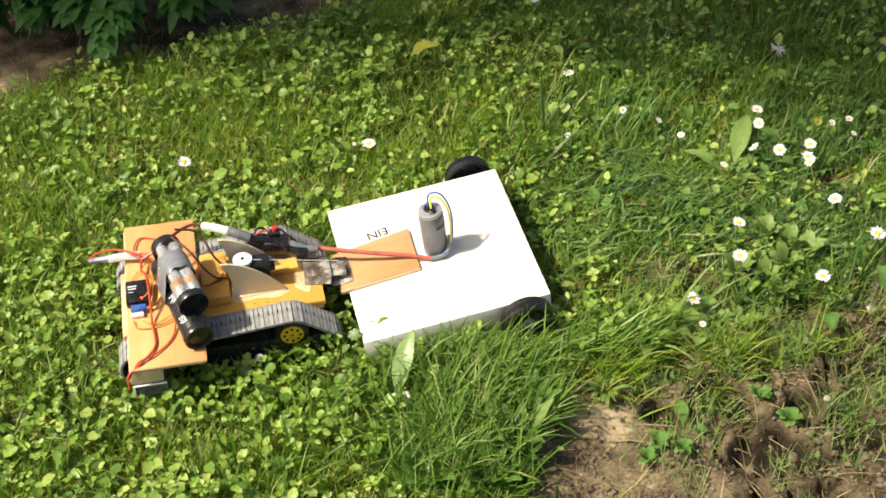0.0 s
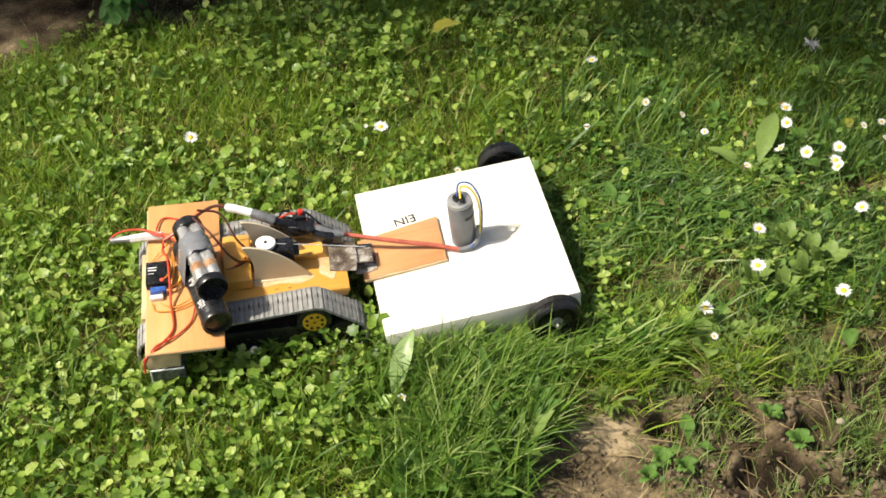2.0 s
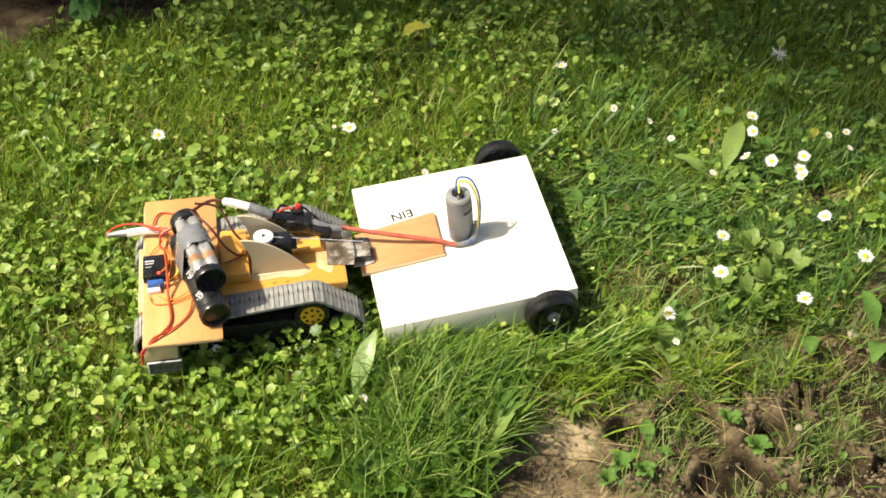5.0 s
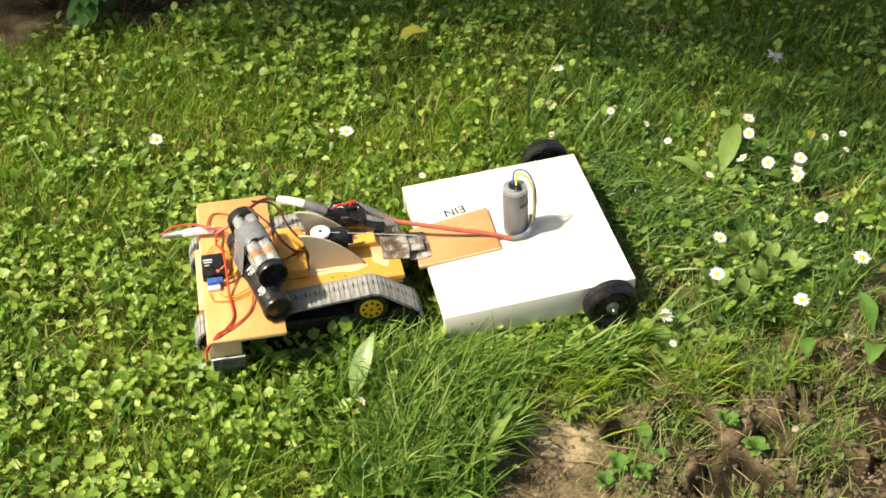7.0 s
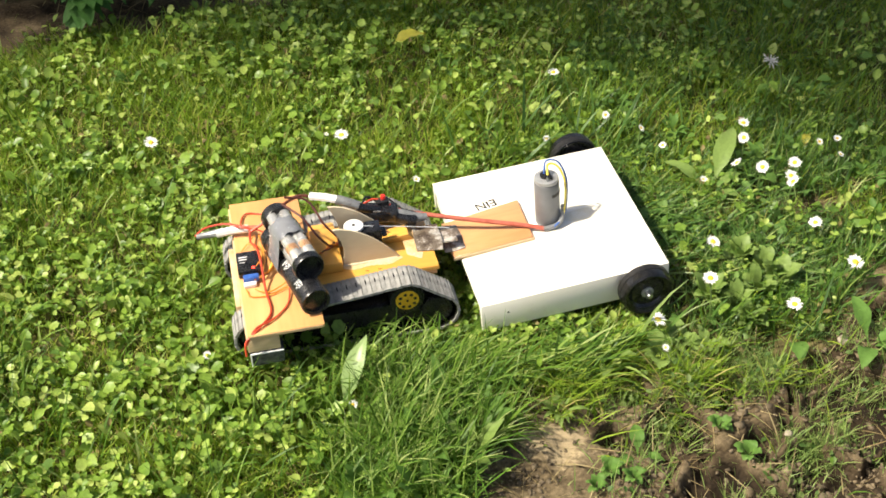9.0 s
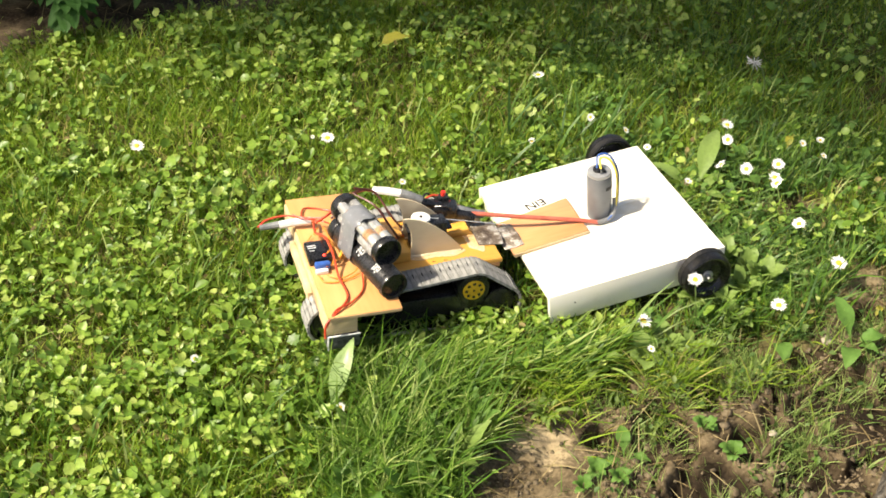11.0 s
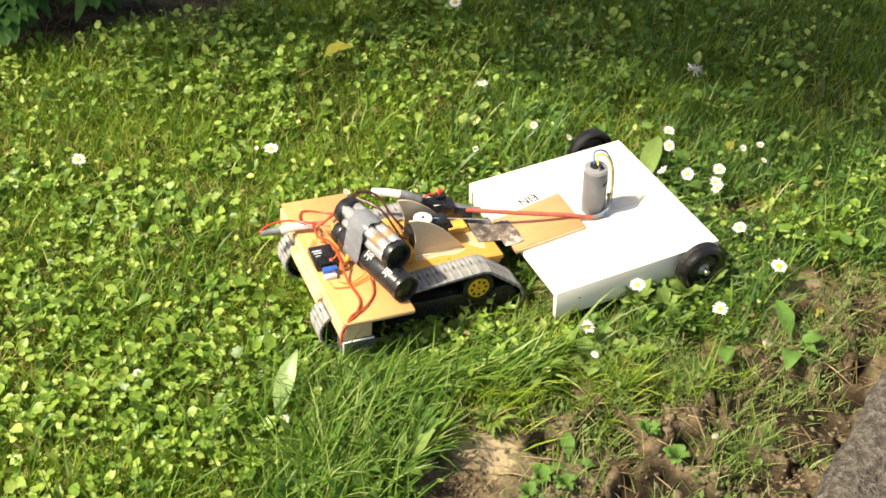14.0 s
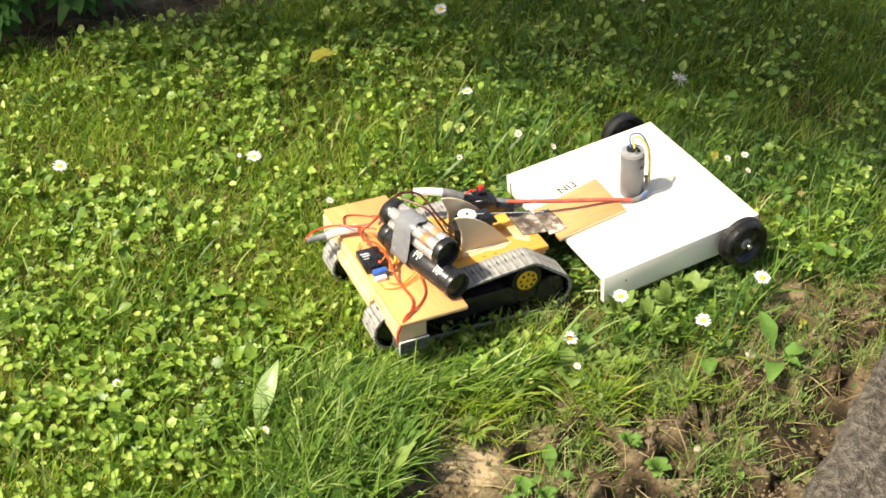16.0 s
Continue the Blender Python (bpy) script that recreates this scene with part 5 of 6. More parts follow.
    part("glue_stain", slab(bmesh.new(), [(0.028 + 0.034 * math.cos(a) * (1 + 0.2 * math.sin(3 * a)) + 0.02, -0.002 + 0.010 * math.sin(a)) for a in (i * math.pi / 12 for i in range(24))], "z", top - 0.0002, top + 0.0002), M_STAIN, deck, "yellowish glue stain", smooth=False)
    part("glue_stain", slab(bmesh.new(), [(0.012 + 0.026 * math.cos(a), -0.024 + 0.003 * math.sin(a) * (1 + 0.3 * math.sin(4 * a))) for a in (i * math.pi / 12 for i in range(24))], "z", top - 0.0002, top + 0.0002), M_STAIN, deck, "yellowish glue stain", smooth=False)
    writing("EIN", 0.0175, deck, pose(-0.057, 0.052, top + 0.0003, 0, 0, 187), M_INK)
    wheels = []
    for s in (-1, 1):
        part("axle", rod(bmesh.new(), (0.075, s * 0.100, 0.030), (0.075, s * 0.122, 0.030), 0.003, n=10), M_SILVER, deck)
        wheels.append(wheel(deck, pose(0.075, s * 0.128, 0.0305), 0.0295, 0.020, s))
    tagged(deck, "flat white mower deck with black wheels and an upright motor", "robot mower")
    return deck, wheels


# ---- the tracked robot ----
CIRCLES = ((-0.030, 0.0285, 0.0225), (0.134, 0.0450, 0.0235), (0.166, 0.0225, 0.0225))


def belt_loop():
    """Even points along the belt round its three wheels, and its length: the hull of the circles in x and z."""
    pts = sorted({(round(cx + r * math.cos(a), 6), round(cz + r * math.sin(a), 6)) for cx, cz, r in CIRCLES for a in (2 * math.pi * i / 90 for i in range(90))})

    def chain(seq):
        out = []
        for p in seq:
            while len(out) > 1 and (out[-1][0] - out[-2][0]) * (p[1] - out[-2][1]) - (out[-1][1] - out[-2][1]) * (p[0] - out[-2][0]) <= 0:
                out.pop()
            out.append(p)
        return out[:-1]
    h = np.array(chain(pts) + chain(pts[::-1]))
    h = np.vstack([h, h[:1]])
    s = np.concatenate([[0], np.cumsum(np.hypot(*np.diff(h, axis=0).T))])
    return h, s


HULL, ARC = belt_loop()
BELT = float(ARC[-1])
LINKS = 52


def belt_pose(u, y):
    """The pose of a link at the distance u along the belt: x along the belt, z outward."""
    a, b = (np.array([np.interp((u + d) % BELT, ARC, HULL[:, k]) for k in (0, 1)]) for d in (-0.0035, 0.0035))
    m = np.array([np.interp(u % BELT, ARC, HULL[:, k]) for k in (0, 1)])
    d = b - a
    return pose(m[0], y, m[1], 0, math.degrees(math.atan2(-d[1], d[0])) + 180, 0)


def track(robot, y):
    bm = bmesh.new()
    n = 120
    ring = []
    for i in range(n):
        u = BELT * i / n
        p = [np.interp(u, ARC, HULL[:, k]) for k in (0, 1)]
        cx, cz = 0.08, 0.03
        q = (cx + (p[0] - cx) * 0.985, cz + (p[1] - cz) * 0.94)
        ring.append([bm.verts.new((p[0], y - 0.0145, p[1])), bm.verts.new((p[0], y + 0.0145, p[1])), bm.verts.new((q[0], y + 0.0145, q[1])), bm.verts.new((q[0], y - 0.0145, q[1]))])
    for i in range(n):
        a, b = ring[i], ring[(i + 1) % n]
        for j in range(4):
            bm.faces.new((a[j], a[(j + 1) % 4], b[(j + 1) % 4], b[j]))
    t = part("track", bm, M_TYRE, robot, "grey rubber crawler track with fine ribs")
    lm = bmesh.new()
    pitch = BELT / LINKS
    block(lm, (pitch * 0.985, 0.033, 0.0022), (0, 0, 0.0008), bevel=0)
    for dx in (-0.25, 0.25):
        block(lm, (pitch * 0.36, 0.033, 0.0011), (dx * pitch, 0, 0.0023), bevel=0)
    lm.faces.ensure_lookup_table()
    plain_faces = len(lm.faces)
    block(lm, (pitch * 0.16, 0.0060, 0.0016), (0.0, 0.004, 0.0020), bevel=0)
    lm.faces.ensure_lookup_table()
    for f in lm.faces[plain_faces:]:
        f.material_index = 1
    first = part("track_link", lm, M_RUBBER, t, smooth=False)
    first.data.materials.append(M_BLACK)
    links = [first]
    for i in range(LINKS - 1):
        ob = new("track_link", first.data)
        ob.parent = t
        links.append(ob)
    # wheels inside the belt
    side = -1 if y < 0 else 1
    wheels = []
    for cx, cz, r in CIRCLES:
        bm = rod(bmesh.new(), (0, -0.011, 0), (0, 0.011, 0), r - 0.0045, n=28, bevel=0.001)
        wheels.append((part("drive_wheel", bm, M_BLACK, robot, "black plastic track wheel", at=pose(cx, y, cz)), r))
    hub = bmesh.new()
    f = side * 0.0125
    rod(hub, (0, side * 0.010, 0), (0, f, 0), 0.0128, n=32, bevel=0.0006)
    h = part("hub", hub, M_YELLOW, wheels[1][0], "yellow plastic hub with round holes")
    holes = bmesh.new()
    for i in range(8):
        a = i * math.pi / 4
        rod(holes, (0.0088 * math.cos(a), f, 0.0088 * math.sin(a)), (0.0088 * math.cos(a), f + side * 0.0004, 0.0088 * math.sin(a)), 0.0019, n=10)
    rod(holes, (0, f, 0), (0, f + side * 0.0004, 0), 0.0014, n=8)
    part("hub_holes", holes, M_INK, wheels[1][0], smooth=False)
    part("hub_ring", tube(bmesh.new(), [(0.0045 * math.cos(a), f + side * 0.0003, 0.0045 * math.sin(a)) for a in (i * math.pi / 8 for i in range(17))], 0.0007, 5, 2), M_YELLOW, wheels[1][0])
    part("gearbox", boxes(((0.10, 0.020, 0.026), (0.075, y * 0.98, 0.026)), ((0.03, 0.022, 0.014), (0.135, y * 0.98, 0.022)), bevel=0.002), M_BLACK, robot, "dark gearbox inside the track")
    return links, wheels


def battery_pack(robot, a, b, r, upper):
    """A tube of cells: caps at the ends, tape round the middle."""
    a, b = Vector(a), Vector(b)
    d = (b - a).normalized()
    u = d.cross(Vector((0, 0, 1))).normalized()
    w = u.cross(d)
    l = (b - a).length
    if upper:
        pack = part("battery_pack", rod(bmesh.new(), a + d * 0.006, b - d * 0.006, r * 0.62, n=24), M_DUCT, robot, "taped pack of silver battery cells with black ends")
        c = r * 0.415
        for k, (p, q) in enumerate(((-1, -1), (-1, 1), (1, -1), (1, 1))):
            o = u * (p * c) + w * (q * c)
            for s in (0, 1):
                e0 = a + o + d * (0.007 + s * (l / 2 - 0.006))
                e1 = e0 + d * (l / 2 - 0.009)
                cell = part("cell", rod(bmesh.new(), e0, e1, r * 0.415, n=20, bevel=0.0008), M_CELL, pack, "silver battery cell")
        for p in (-1, 1):
            for s in (0, 1):
                e0 = a + u * (p * c) + w * c + d * (0.007 + s * (l / 2 - 0.006))
                part("cell_band", rod(bmesh.new(), e0 + d * 0.013, e0 + d * 0.023, r * 0.421, n=20), M_COPPER, pack, "orange printed band")
                marks = bmesh.new()
                for t0, t1, deg in ((0.004, 0.010, 75), (0.025, 0.032, 115)):
                    o = u * math.cos(radians(deg)) + w * math.sin(radians(deg))
                    block(marks, (t1 - t0, r * 0.07, 0.0003), e0 + d * (t0 + t1) / 2 + o * r * 0.4215, Matrix((d, o.cross(d), o)).transposed().to_4x4(), 0)
                part("printed_mark", marks, M_DUCT, pack, smooth=False)
        # the tape goes round this pack and the tube beneath it
        drop = Vector((0.0245, -0.0560, 0.0838)) - a
        drop -= d * drop.dot(d)
        side_axis = drop.normalized()
        cross_axis = side_axis.cross(d)
        far = drop.length
        loop = []
        for i in range(36):
            t = 2 * math.pi * i / 36
            o = side_axis * math.cos(t) + cross_axis * math.sin(t)
            loop.append(o * r * (1.05 + 0.012 * math.sin(5 * t)) + (side_axis * far if math.cos(t) > 0 else Vector()))
        bm = bmesh.new()
        rows = [[bm.verts.new(a + d * (l * f + 0.0016 * math.sin(k * 1.3)) + o * g) for k, o in enumerate(loop)] for f, g in ((0.44, 0.985), (0.445, 1.0), (0.55, 1.012), (0.64, 0.995), (0.735, 1.0), (0.74, 0.985))]
        for p, q in zip(rows, rows[1:]):
            for k in range(36):
                bm.faces.new((p[k], p[(k + 1) % 36], q[(k + 1) % 36], q[k]))
        part("tape_band", bm, M_TAPE, pack, "grey tape wound round the cells")
    else:
        pack = part("battery_pack", rod(bmesh.new(), a, b, r * 0.97, n=36, bevel=0.001), M_BLACK, robot, "dark shiny battery tube with white print and black cap")
        for s, hh in ((0.13, 0.5), (0.155, 0.8), (0.18, 0.6), (0.205, 0.7), (0.42, 0.5), (0.445, 0.8), (0.47, 0.4), (0.495, 0.7)):
            marks = bmesh.new()
            for t in range(3):
                ang = radians(118 + 16 * t * hh)
                o = (u * math.cos(ang) + w * math.sin(ang)) * r * 0.975
                q = a + d * l * s + o
                tm = Matrix((d, o.normalized().cross(d), o.normalized())).transposed().to_4x4()
                block(marks, (l * 0.012, r * 0.18 * hh, 0.0003), q, tm, 0)
            part("printed_mark", marks, M_MARK, pack, smooth=False)
    # a rimmed hollow cap at the near end, a plain one at the far end
    cap = bmesh.new()
    n = 36
    prof = [(1.02, 0.006 if upper else 0.004), (1.03, -0.001), (0.98, -0.003), (0.80, -0.002), (0.74, 0.004), (0.0, 0.0055)]
    rings = []
    for rr, s in prof[:-1]:
        rings.append([cap.verts.new(a + d * s + (u * math.cos(t) + w * math.sin(t)) * rr * r) for t in (2 * math.pi * i / n for i in range(n))])
    tip = cap.verts.new(a + d * prof[-1][1])
    for p, q in zip(rings, rings[1:]):
        for i in range(n):
            cap.faces.new((p[i], p[(i + 1) % n], q[(i + 1) % n], q[i]))
    for i in range(n):
        cap.faces.new((rings[-1][i], rings[-1][(i + 1) % n], tip))
    part("end_cap", cap, M_BLACK, pack, "black hollow end cap")
    part("end_cap", rod(bmesh.new(), b - d * 0.010, b + d * 0.002, r * 1.02, n=36, bevel=0.001), M_BLACK, pack, "black end cap")
    return pack


def wire(robot, name, pts, r, material, label=""):
    return part(name, tube(bmesh.new(), pts, r, 7, 6), material, robot, label)


def tracked_robot():
    rb = new("tracked_robot")
    # cross board at the back and the beam beneath it
    part("cross_board", boxes(((0.080, 0.230, 0.004), (0, 0, 0.066)), bevel=0.0007), M_PLY, rb, "varnished plywood cross board")
    part("board_edge", boxes(((0.0775, 0.0008, 0.0030), (0, -0.1152, 0.0655)), bevel=0), M_EDGE, rb)
    part("cross_beam", boxes(((0.034, 0.226, 0.021), (-0.0248, 0, 0.0533)), bevel=0.001), M_EDGE, rb, "pale raw wooden beam")
    part("rear_strip", boxes(((0.006, 0.10, 0.012), (-0.0450, 0.0, 0.048)), bevel=0.0008), M_EDGE, rb)
    for s in (-1, 1):
        bm = boxes(((0.036, 0.020, 0.020), (-0.0225, s * 0.104, 0.0325)), bevel=0.003)
        part("skid", bm, M_SKID, rb, "shiny dark grey skid block")
        part("skid_clip", boxes(((0.035, 0.002, 0.0016), (-0.0225, s * 0.1145, 0.0415)), ((0.0016, 0.002, 0.018), (-0.0395, s * 0.1145, 0.033)), bevel=0.0006), M_SHRINK, rb, "white plastic clip")
    # chassis
    part("chassis_plate", slab(bmesh.new(), [(0.030, -0.047), (0.176, -0.047), (0.176, 0.047), (0.030, 0.047)], "z", 0.057, 0.063, 0.0008), M_ORANGE, rb, "orange varnished wooden chassis plate")
    part("lower_plate", boxes(((0.140, 0.092, 0.005), (0.104, 0, 0.0535)), bevel=0.0008), M_PLY, rb)
    part("chassis_body", boxes(((0.15, 0.070, 0.030), (0.08, 0, 0.036)), bevel=0.002), M_BLACK, rb, "dark chassis body")
    part("cross_bar", boxes(((0.030, 0.074, 0.014), (0.058, 0.004, 0.0705)), bevel=0.0025), M_ORANGE, rb, "orange wooden bar")
    part("wedge", slab(bmesh.new(), [(0.115, 0.0632), (0.158, 0.0632), (0.152, 0.072), (0.120, 0.068)], "y", 0.004, 0.022, 0.0006), M_ORANGE, rb)
    part("hinge_tape", slab(bmesh.new(), [(0.157, -0.019), (0.186, -0.023), (0.189, -0.004), (0.188, 0.024), (0.174, 0.023), (0.160, 0.025), (0.158, 0.006)], "z", 0.0636, 0.0646, 0.0003), M_FOIL, rb, "shiny glued tape over the hinge")
    part("glue_smear", slab(bmesh.new(), [(0.156 + 0.014 * math.cos(a) * (1 + 0.25 * math.sin(3 * a + 1)), 0.002 + 0.031 * math.sin(a) * (1 + 0.12 * math.sin(4 * a))) for a in (i * math.pi / 14 for i in range(28))], "z", 0.0630, 0.0634), M_SMEAR, rb, "milky glue smear", smooth=False)
    part("glue_smear", slab(bmesh.new(), [(0.104 + 0.036 * math.cos(a), -0.024 + 0.0075 * math.sin(a) * (1 + 0.3 * math.sin(5 * a))) for a in (i * math.pi / 14 for i in range(28))], "z", 0.0630, 0.0634), M_SMEAR, rb, "milky glue smear", smooth=False)
    part("hinge_plate", boxes(((0.040, 0.022, 0.002), (0.186, 0.004, 0.0605)), bevel=0.0004), M_FOIL, rb)
    # the two curved fins
    def fin(k):
        left = [(0.0735 - 0.0075 * t + 0.006 * math.sin(math.pi * t), 0.0628 + k * t) for t in (i / 8 for i in range(9))]
        right = [(0.066 + 0.072 * t ** 0.95, 0.0628 + k * (1 - t ** 1.75)) for t in (i / 12 for i in range(1, 13))]
        return left + right
    for y0, k in ((-0.021, 0.0515), (0.015, 0.0555)):
        part("fin", slab(bmesh.new(), fin(k), "y", y0 - 0.0012, y0 + 0.0012, 0.0003), M_FIN, rb, "thin curved pale plywood fin")
    for y0, x1 in ((-0.0228, 0.134), (-0.0192, 0.130), (0.0132, 0.132)):
        part("glue_bead", tube(bmesh.new(), [(0.074, y0, 0.0634), (0.090, y0 - 0.0008, 0.0638), (0.112, y0 + 0.0006, 0.0634), (x1, y0, 0.0634)], 0.0014, 7, 4), M_GLUE, rb, "bead of hot glue")
    for x0 in (0.098, 0.112):
        part("ink_mark", boxes(((0.004, 0.0009, 0.0003), (x0, -0.037, 0.0631)), bevel=0), M_INK, rb, smooth=False)
    part("servo", boxes(((0.040, 0.020, 0.034), (0.100, -0.003, 0.0800)), ((0.052, 0.019, 0.003), (0.100, -0.003, 0.088)), bevel=0.001), M_BLACK, rb, "black servo between the fins")
    horn = part("servo_disc", rod(bmesh.new(), (0.091, -0.003, 0.0985), (0.091, -0.003, 0.1020), 0.0108, n=36, bevel=0.0006), M_SHRINK, rb, "round white servo disc")
    part("centre_screw", rod(bmesh.new(), (0.091, -0.003, 0.1018), (0.091, -0.003, 0.1030), 0.0018, n=12), M_INK, horn)
    wire(rb, "pull_string", [(0.099, -0.005, 0.1010), (0.132, 0.000, 0.090), (0.172, 0.006, 0.0765), (0.200, 0.010, 0.0670)], 0.0005, M_SHRINK, "thin pale string")
    # speed controller, switch, plugs
    em = bmesh.new()
    block(em, (0.050, 0.022, 0.016), (0.122, 0.038, 0.0825), Matrix.Rotation(radians(-14), 4, "Z"), 0.004, 3)
    block(em, (0.036, 0.018, 0.014), (0.150, 0.030, 0.0775), Matrix.Rotation(radians(-22), 4, "Z") @ Matrix.Rotation(radians(12), 4, "Y"), 0.004, 3)
    rod(em, (0.100, 0.034, 0.098), (0.126, 0.034, 0.088), 0.0052, n=14, bevel=0.001)
    esc = part("speed_controller", em, M_BLACK, rb, "black wrapped speed controller")
    part("switch", boxes(((0.014, 0.010, 0.008), (0.131, 0.043, 0.0920)), bevel=0.001), M_BLACK, esc)
    part("switch_button", rod(bmesh.new(), (0.132, 0.044, 0.0955), (0.132, 0.044, 0.1010), 0.0030, n=16, bevel=0.0006), M_REDCAP, esc, "red push button")
    part("tape_wrap", tube(bmesh.new(), [(0.140, 0.034, 0.080), (0.155, 0.029, 0.078), (0.168, 0.027, 0.0755), (0.178, 0.026, 0.075)], 0.0085, 10, 4, 0.004), M_DUCT, rb, "shiny grey tape round the cable joint")
    wire(rb, "power_lead", [(0.108, 0.041, 0.095), (0.122, 0.046, 0.096), (0.136, 0.040, 0.091), (0.15, 0.034, 0.084)], 0.0013, M_RED, "red power lead")
    wire(rb, "plug_sleeve", [(0.052, 0.058, 0.1045), (0.066, 0.049, 0.1070), (0.081, 0.039, 0.1080)], 0.0046, M_SHRINK, "white heat-shrink sleeve")
    part("plug", tube(bmesh.new(), [(0.079, 0.040, 0.1078), (0.090, 0.036, 0.1050), (0.102, 0.034, 0.0990)], 0.0056, 10, 4), M_DUCT, rb, "clear grey taped plug")
    wire(rb, "battery_lead", [(0.054, 0.057, 0.1045), (0.038, 0.062, 0.1045), (0.020, 0.054, 0.1010), (0.008, 0.036, 0.1000), (-0.004, 0.030, 0.092)], 0.0018, M_DARK_WIRE, "dark twisted battery lead")
    wire(rb, "battery_lead", [(0.054, 0.059, 0.1030), (0.040, 0.066, 0.1010), (0.018, 0.058, 0.0975), (-0.002, 0.044, 0.090), (-0.020, 0.040, 0.082)], 0.0016, M_RED, "red battery lead")
    wire(rb, "plug_sleeve", [(-0.022, 0.053, 0.0770), (-0.040, 0.056, 0.0755), (-0.058, 0.057, 0.0735)], 0.0048, M_SHRINK, "white heat-shrink sleeve")
    part("plug", tube(bmesh.new(), [(-0.055, 0.058, 0.0735), (-0.068, 0.060, 0.0715), (-0.080, 0.061, 0.0700)], 0.0045, 9, 4, 0.0032), M_DUCT, rb, "grey taped plug end")
    wire(rb, "red_wire", [(-0.082, 0.062, 0.0705), (-0.070, 0.066, 0.0765), (-0.048, 0.064, 0.0800), (-0.026, 0.052, 0.0815), (-0.010, 0.044, 0.0850)], 0.0012, M_RED)
    for k, pts in enumerate((
        [(0.106, 0.040, 0.092), (0.114, 0.054, 0.094), (0.128, 0.052, 0.086), (0.140, 0.046, 0.080)],
        [(0.118, 0.030, 0.091), (0.128, 0.024, 0.093), (0.142, 0.026, 0.086), (0.152, 0.030, 0.082)],
        [(0.124, 0.048, 0.090), (0.136, 0.056, 0.088), (0.150, 0.048, 0.078), (0.160, 0.034, 0.076)],
        [(0.100, 0.012, 0.074), (0.112, 0.020, 0.080), (0.120, 0.030, 0.084)],
        [(0.022, 0.030, 0.1290), (0.046, 0.030, 0.1200), (0.060, 0.010, 0.100), (0.072, 0.004, 0.085)],
    )):
        wire(rb, "loose_wire", pts, 0.0013, M_BLACK if k < 4 else M_DARK_WIRE, "loose dark wire")
    # battery tubes
    battery_pack(rb, (0.0345, -0.0955, 0.0838), (0.005, 0.021, 0.0838), 0.0158, False)
    battery_pack(rb, (0.0335, -0.0715, 0.1105), (0.0095, 0.024, 0.1105), 0.0162, True)
    # receiver and capacitor on the board
    rc = part("receiver", boxes(((0.026, 0.034, 0.010), (-0.027, -0.006, 0.0735)), bevel=0.0012), M_BLACK, rb, "small black radio receiver")
    part("receiver_print", boxes(((0.010, 0.0016, 0.0003), (-0.033, 0.001, 0.0786)), ((0.009, 0.0014, 0.0003), (-0.033, -0.003, 0.0786)), ((0.006, 0.0008, 0.0003), (-0.034, -0.008, 0.0786)), bevel=0), M_MARK, rc, smooth=False)
    part("diode", rod(bmesh.new(), (-0.023, -0.019, 0.0783), (-0.023, -0.019, 0.0795), 0.0016, n=10), M_LED, rc, "lit red diode")
    part("blue_connector", boxes(((0.017, 0.008, 0.007), (-0.027, -0.030, 0.0735)), bevel=0.0014), M_BLUE, rb, "blue plug")
    part("white_connector", boxes(((0.014, 0.006, 0.005), (-0.029, -0.037, 0.0705)), bevel=0.0012), M_SHRINK, rb)
    red = [
        [(-0.020, 0.050, 0.078), (-0.022, 0.030, 0.076), (-0.016, 0.008, 0.0835), (-0.014, -0.022, 0.0830), (-0.014, -0.050, 0.0715), (-0.012, -0.085, 0.0700), (-0.026, -0.107, 0.0705), (-0.042, -0.1165, 0.062), (-0.044, -0.119, 0.045)],
        [(0.012, -0.052, 0.0720), (0.006, -0.078, 0.0700), (-0.012, -0.098, 0.0702), (-0.030, -0.108, 0.0712), (-0.0425, -0.118, 0.058)],
        [(-0.020, 0.050, 0.076), (-0.030, 0.066, 0.0715), (-0.022, 0.090, 0.0700), (0.004, 0.080, 0.0700), (0.016, 0.060, 0.078)],
        [(0.018, 0.016, 0.1310), (0.036, -0.010, 0.1290), (0.050, -0.020, 0.108), (0.062, -0.012, 0.086), (0.068, 0.000, 0.080)],
        [(-0.042, 0.060, 0.083), (-0.030, 0.048, 0.084), (-0.012, 0.040, 0.083), (0.000, 0.020, 0.088)],
    ]
    for k, pts in enumerate(red):
        wire(rb, "red_wire", pts, 0.0013 if k in (0, 3) else 0.0010, M_DARK_WIRE if k == 3 else M_RED)
    for k, pts in enumerate((
        [(-0.016, 0.042, 0.075), (-0.024, 0.028, 0.0745), (-0.012, 0.014, 0.078), (-0.013, -0.012, 0.0835), (-0.020, -0.020, 0.0810)],
        [(-0.012, 0.040, 0.076), (-0.010, 0.020, 0.078), (-0.010, -0.010, 0.0800), (-0.016, -0.030, 0.0730), (-0.024, -0.034, 0.0745)],
        [(-0.025, -0.046, 0.0712), (-0.012, -0.054, 0.0705), (0.006, -0.046, 0.0720), (0.012, -0.038, 0.0750)],
        [(-0.034, -0.044, 0.0705), (-0.030, -0.056, 0.0700), (-0.010, -0.058, 0.0698), (0.010, -0.050, 0.0705)],
        [(-0.026, 0.032, 0.0715), (-0.034, 0.020, 0.0705), (-0.030, 0.012, 0.0740)],
    )):
        wire(rb, "signal_wire", pts, 0.0007, M_ORANGE_WIRE, "thin orange signal wire")
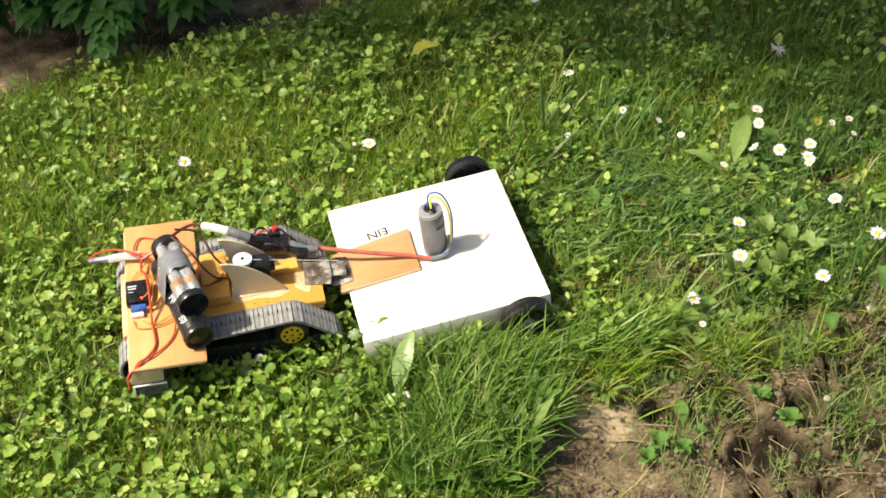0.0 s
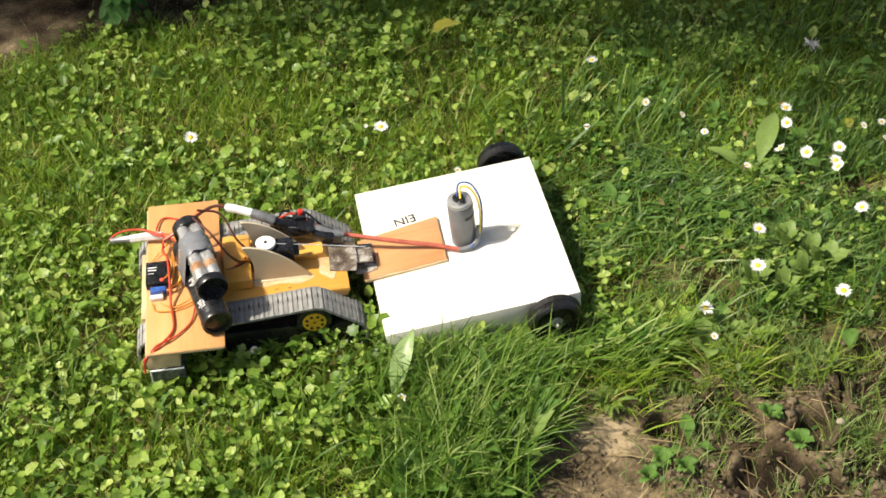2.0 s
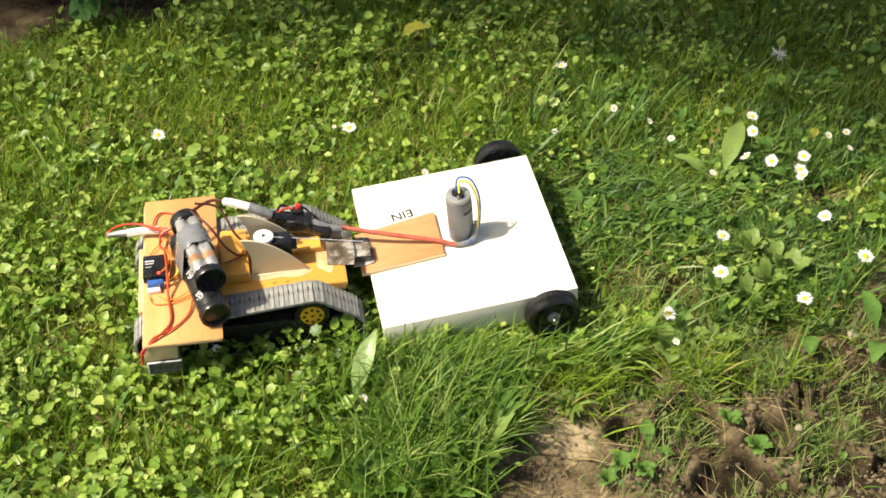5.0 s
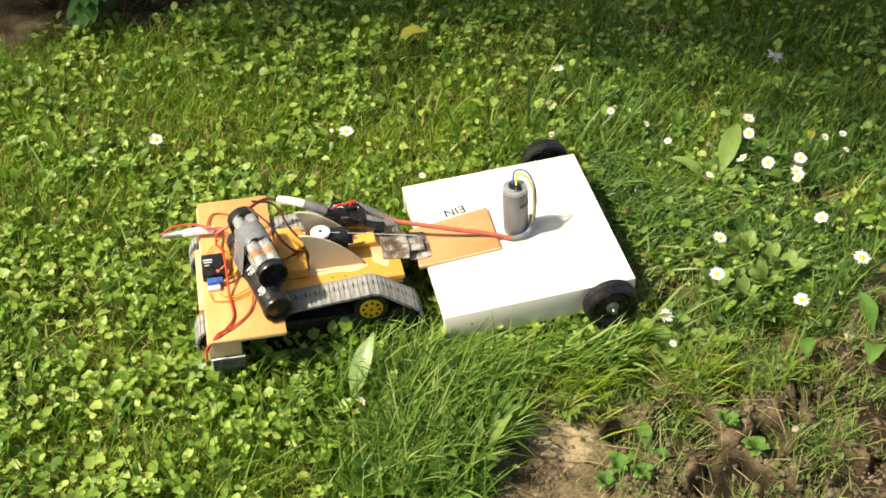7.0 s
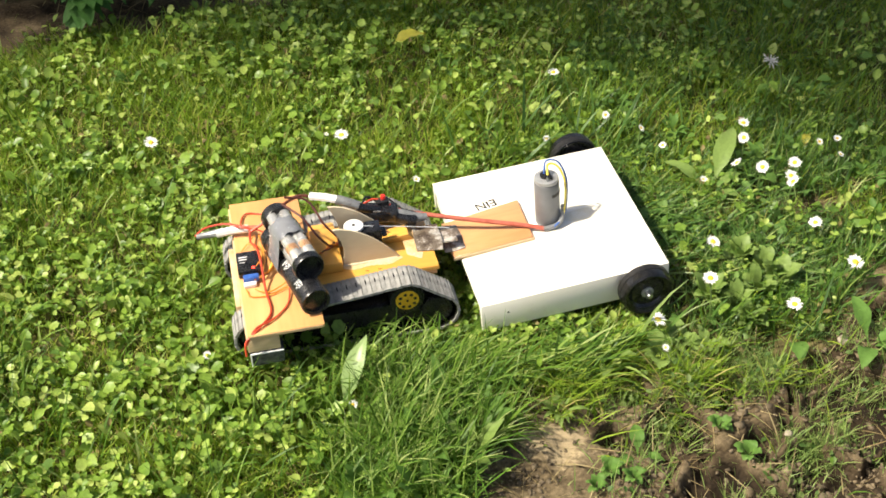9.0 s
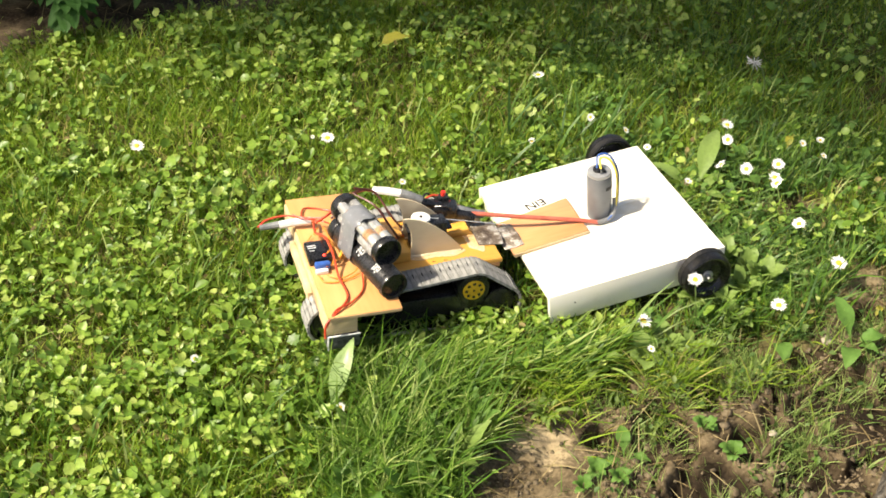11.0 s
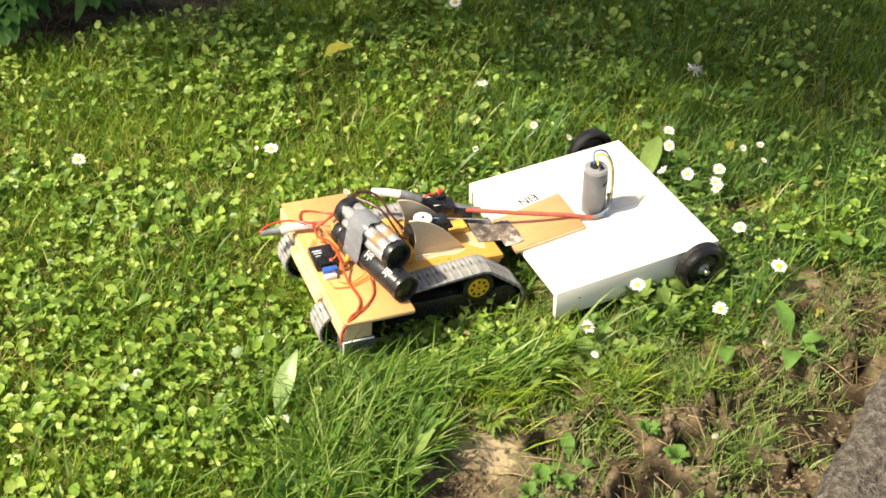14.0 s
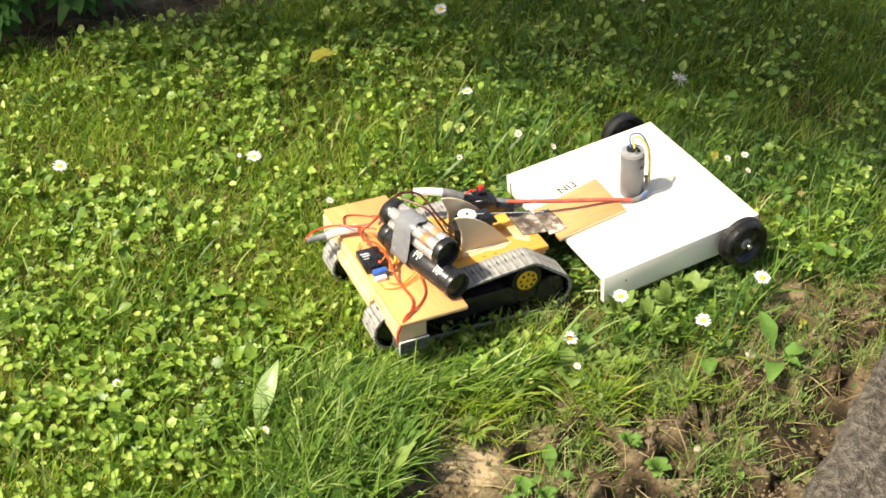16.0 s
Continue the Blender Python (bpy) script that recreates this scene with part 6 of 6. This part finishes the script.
    for k in range(4):
        off = [(0.0016 * math.cos(k * 1.57 + j * 1.9), 0.0016 * math.sin(k * 1.57 + j * 1.9)) for j in range(6)]
        line = ((-0.004, 0.034, 0.084), (-0.005, 0.022, 0.086), (-0.003, 0.008, 0.083), (-0.001, -0.006, 0.079), (-0.004, -0.020, 0.0745), (-0.014, -0.030, 0.0740))
        wire(rb, "signal_wire", [(x + a, y, z + b) for (x, y, z), (a, b) in zip(line, off)], 0.0008, (M_ORANGE_WIRE, M_YELLOW_WIRE, M_DARK_WIRE, M_ORANGE_WIRE)[k], "twisted orange signal lead")
    for k in range(3):
        wire(rb, "servo_wire", [(0.046 + 0.003 * k, -0.012, 0.0775), (0.054, -0.018 - 0.002 * k, 0.084 + 0.002 * k), (0.062, -0.010, 0.086 - 0.003 * k), (0.072, -0.004 + 0.003 * k, 0.078)], 0.0009, (M_ORANGE_WIRE, M_RED, M_DARK_WIRE)[k])
    links, wheels = [], []
    for y in (-0.0635, 0.0635):
        l, w = track(rb, y)
        links.append((l, y))
        wheels += [(ob, r, y, c) for (ob, r), c in zip(w, CIRCLES)]
    tagged(rb, "home-built wooden tracked robot with battery tubes and loose red wires", "robot vehicle")
    return rb, links, wheels


deck, deck_wheels = mower_deck()
robot, robot_links, robot_wheels = tracked_robot()


# ---- what moves ----
def gone(rows, t):
    """Metres rolled by the time t."""
    ts = [r[0] for r in rows]
    d = [0.0]
    for a, b in zip(rows, rows[1:]):
        d.append(d[-1] + math.hypot(b[1] - a[1], b[2] - a[2]))
    return float(np.interp(t, ts, d))


def motions():
    walk(deck, [(r[0], pose(*r[1:])) for r in DECK_ROWS])
    walk(robot, [(r[0], pose(*r[1:])) for r in ROBOT_ROWS])
    times = [i * 0.5 for i in range(33)]
    for ob, s in zip(deck_wheels, (-1, 1)):
        walk(ob, [(t, pose(0.075, s * 0.128, 0.0305, 0, math.degrees(gone(DECK_ROWS, t) / 0.0305), 0)) for t in times])
    for ob, r, y, (cx, cz, _) in robot_wheels:
        walk(ob, [(t, pose(cx, y, cz, 0, math.degrees(gone(ROBOT_ROWS, t) / r), 0)) for t in times])
    for links, y in robot_links:
        for i, ob in enumerate(links):
            walk(ob, [(t, belt_pose(BELT * i / LINKS - gone(ROBOT_ROWS, t), y)) for t in times])


motions()
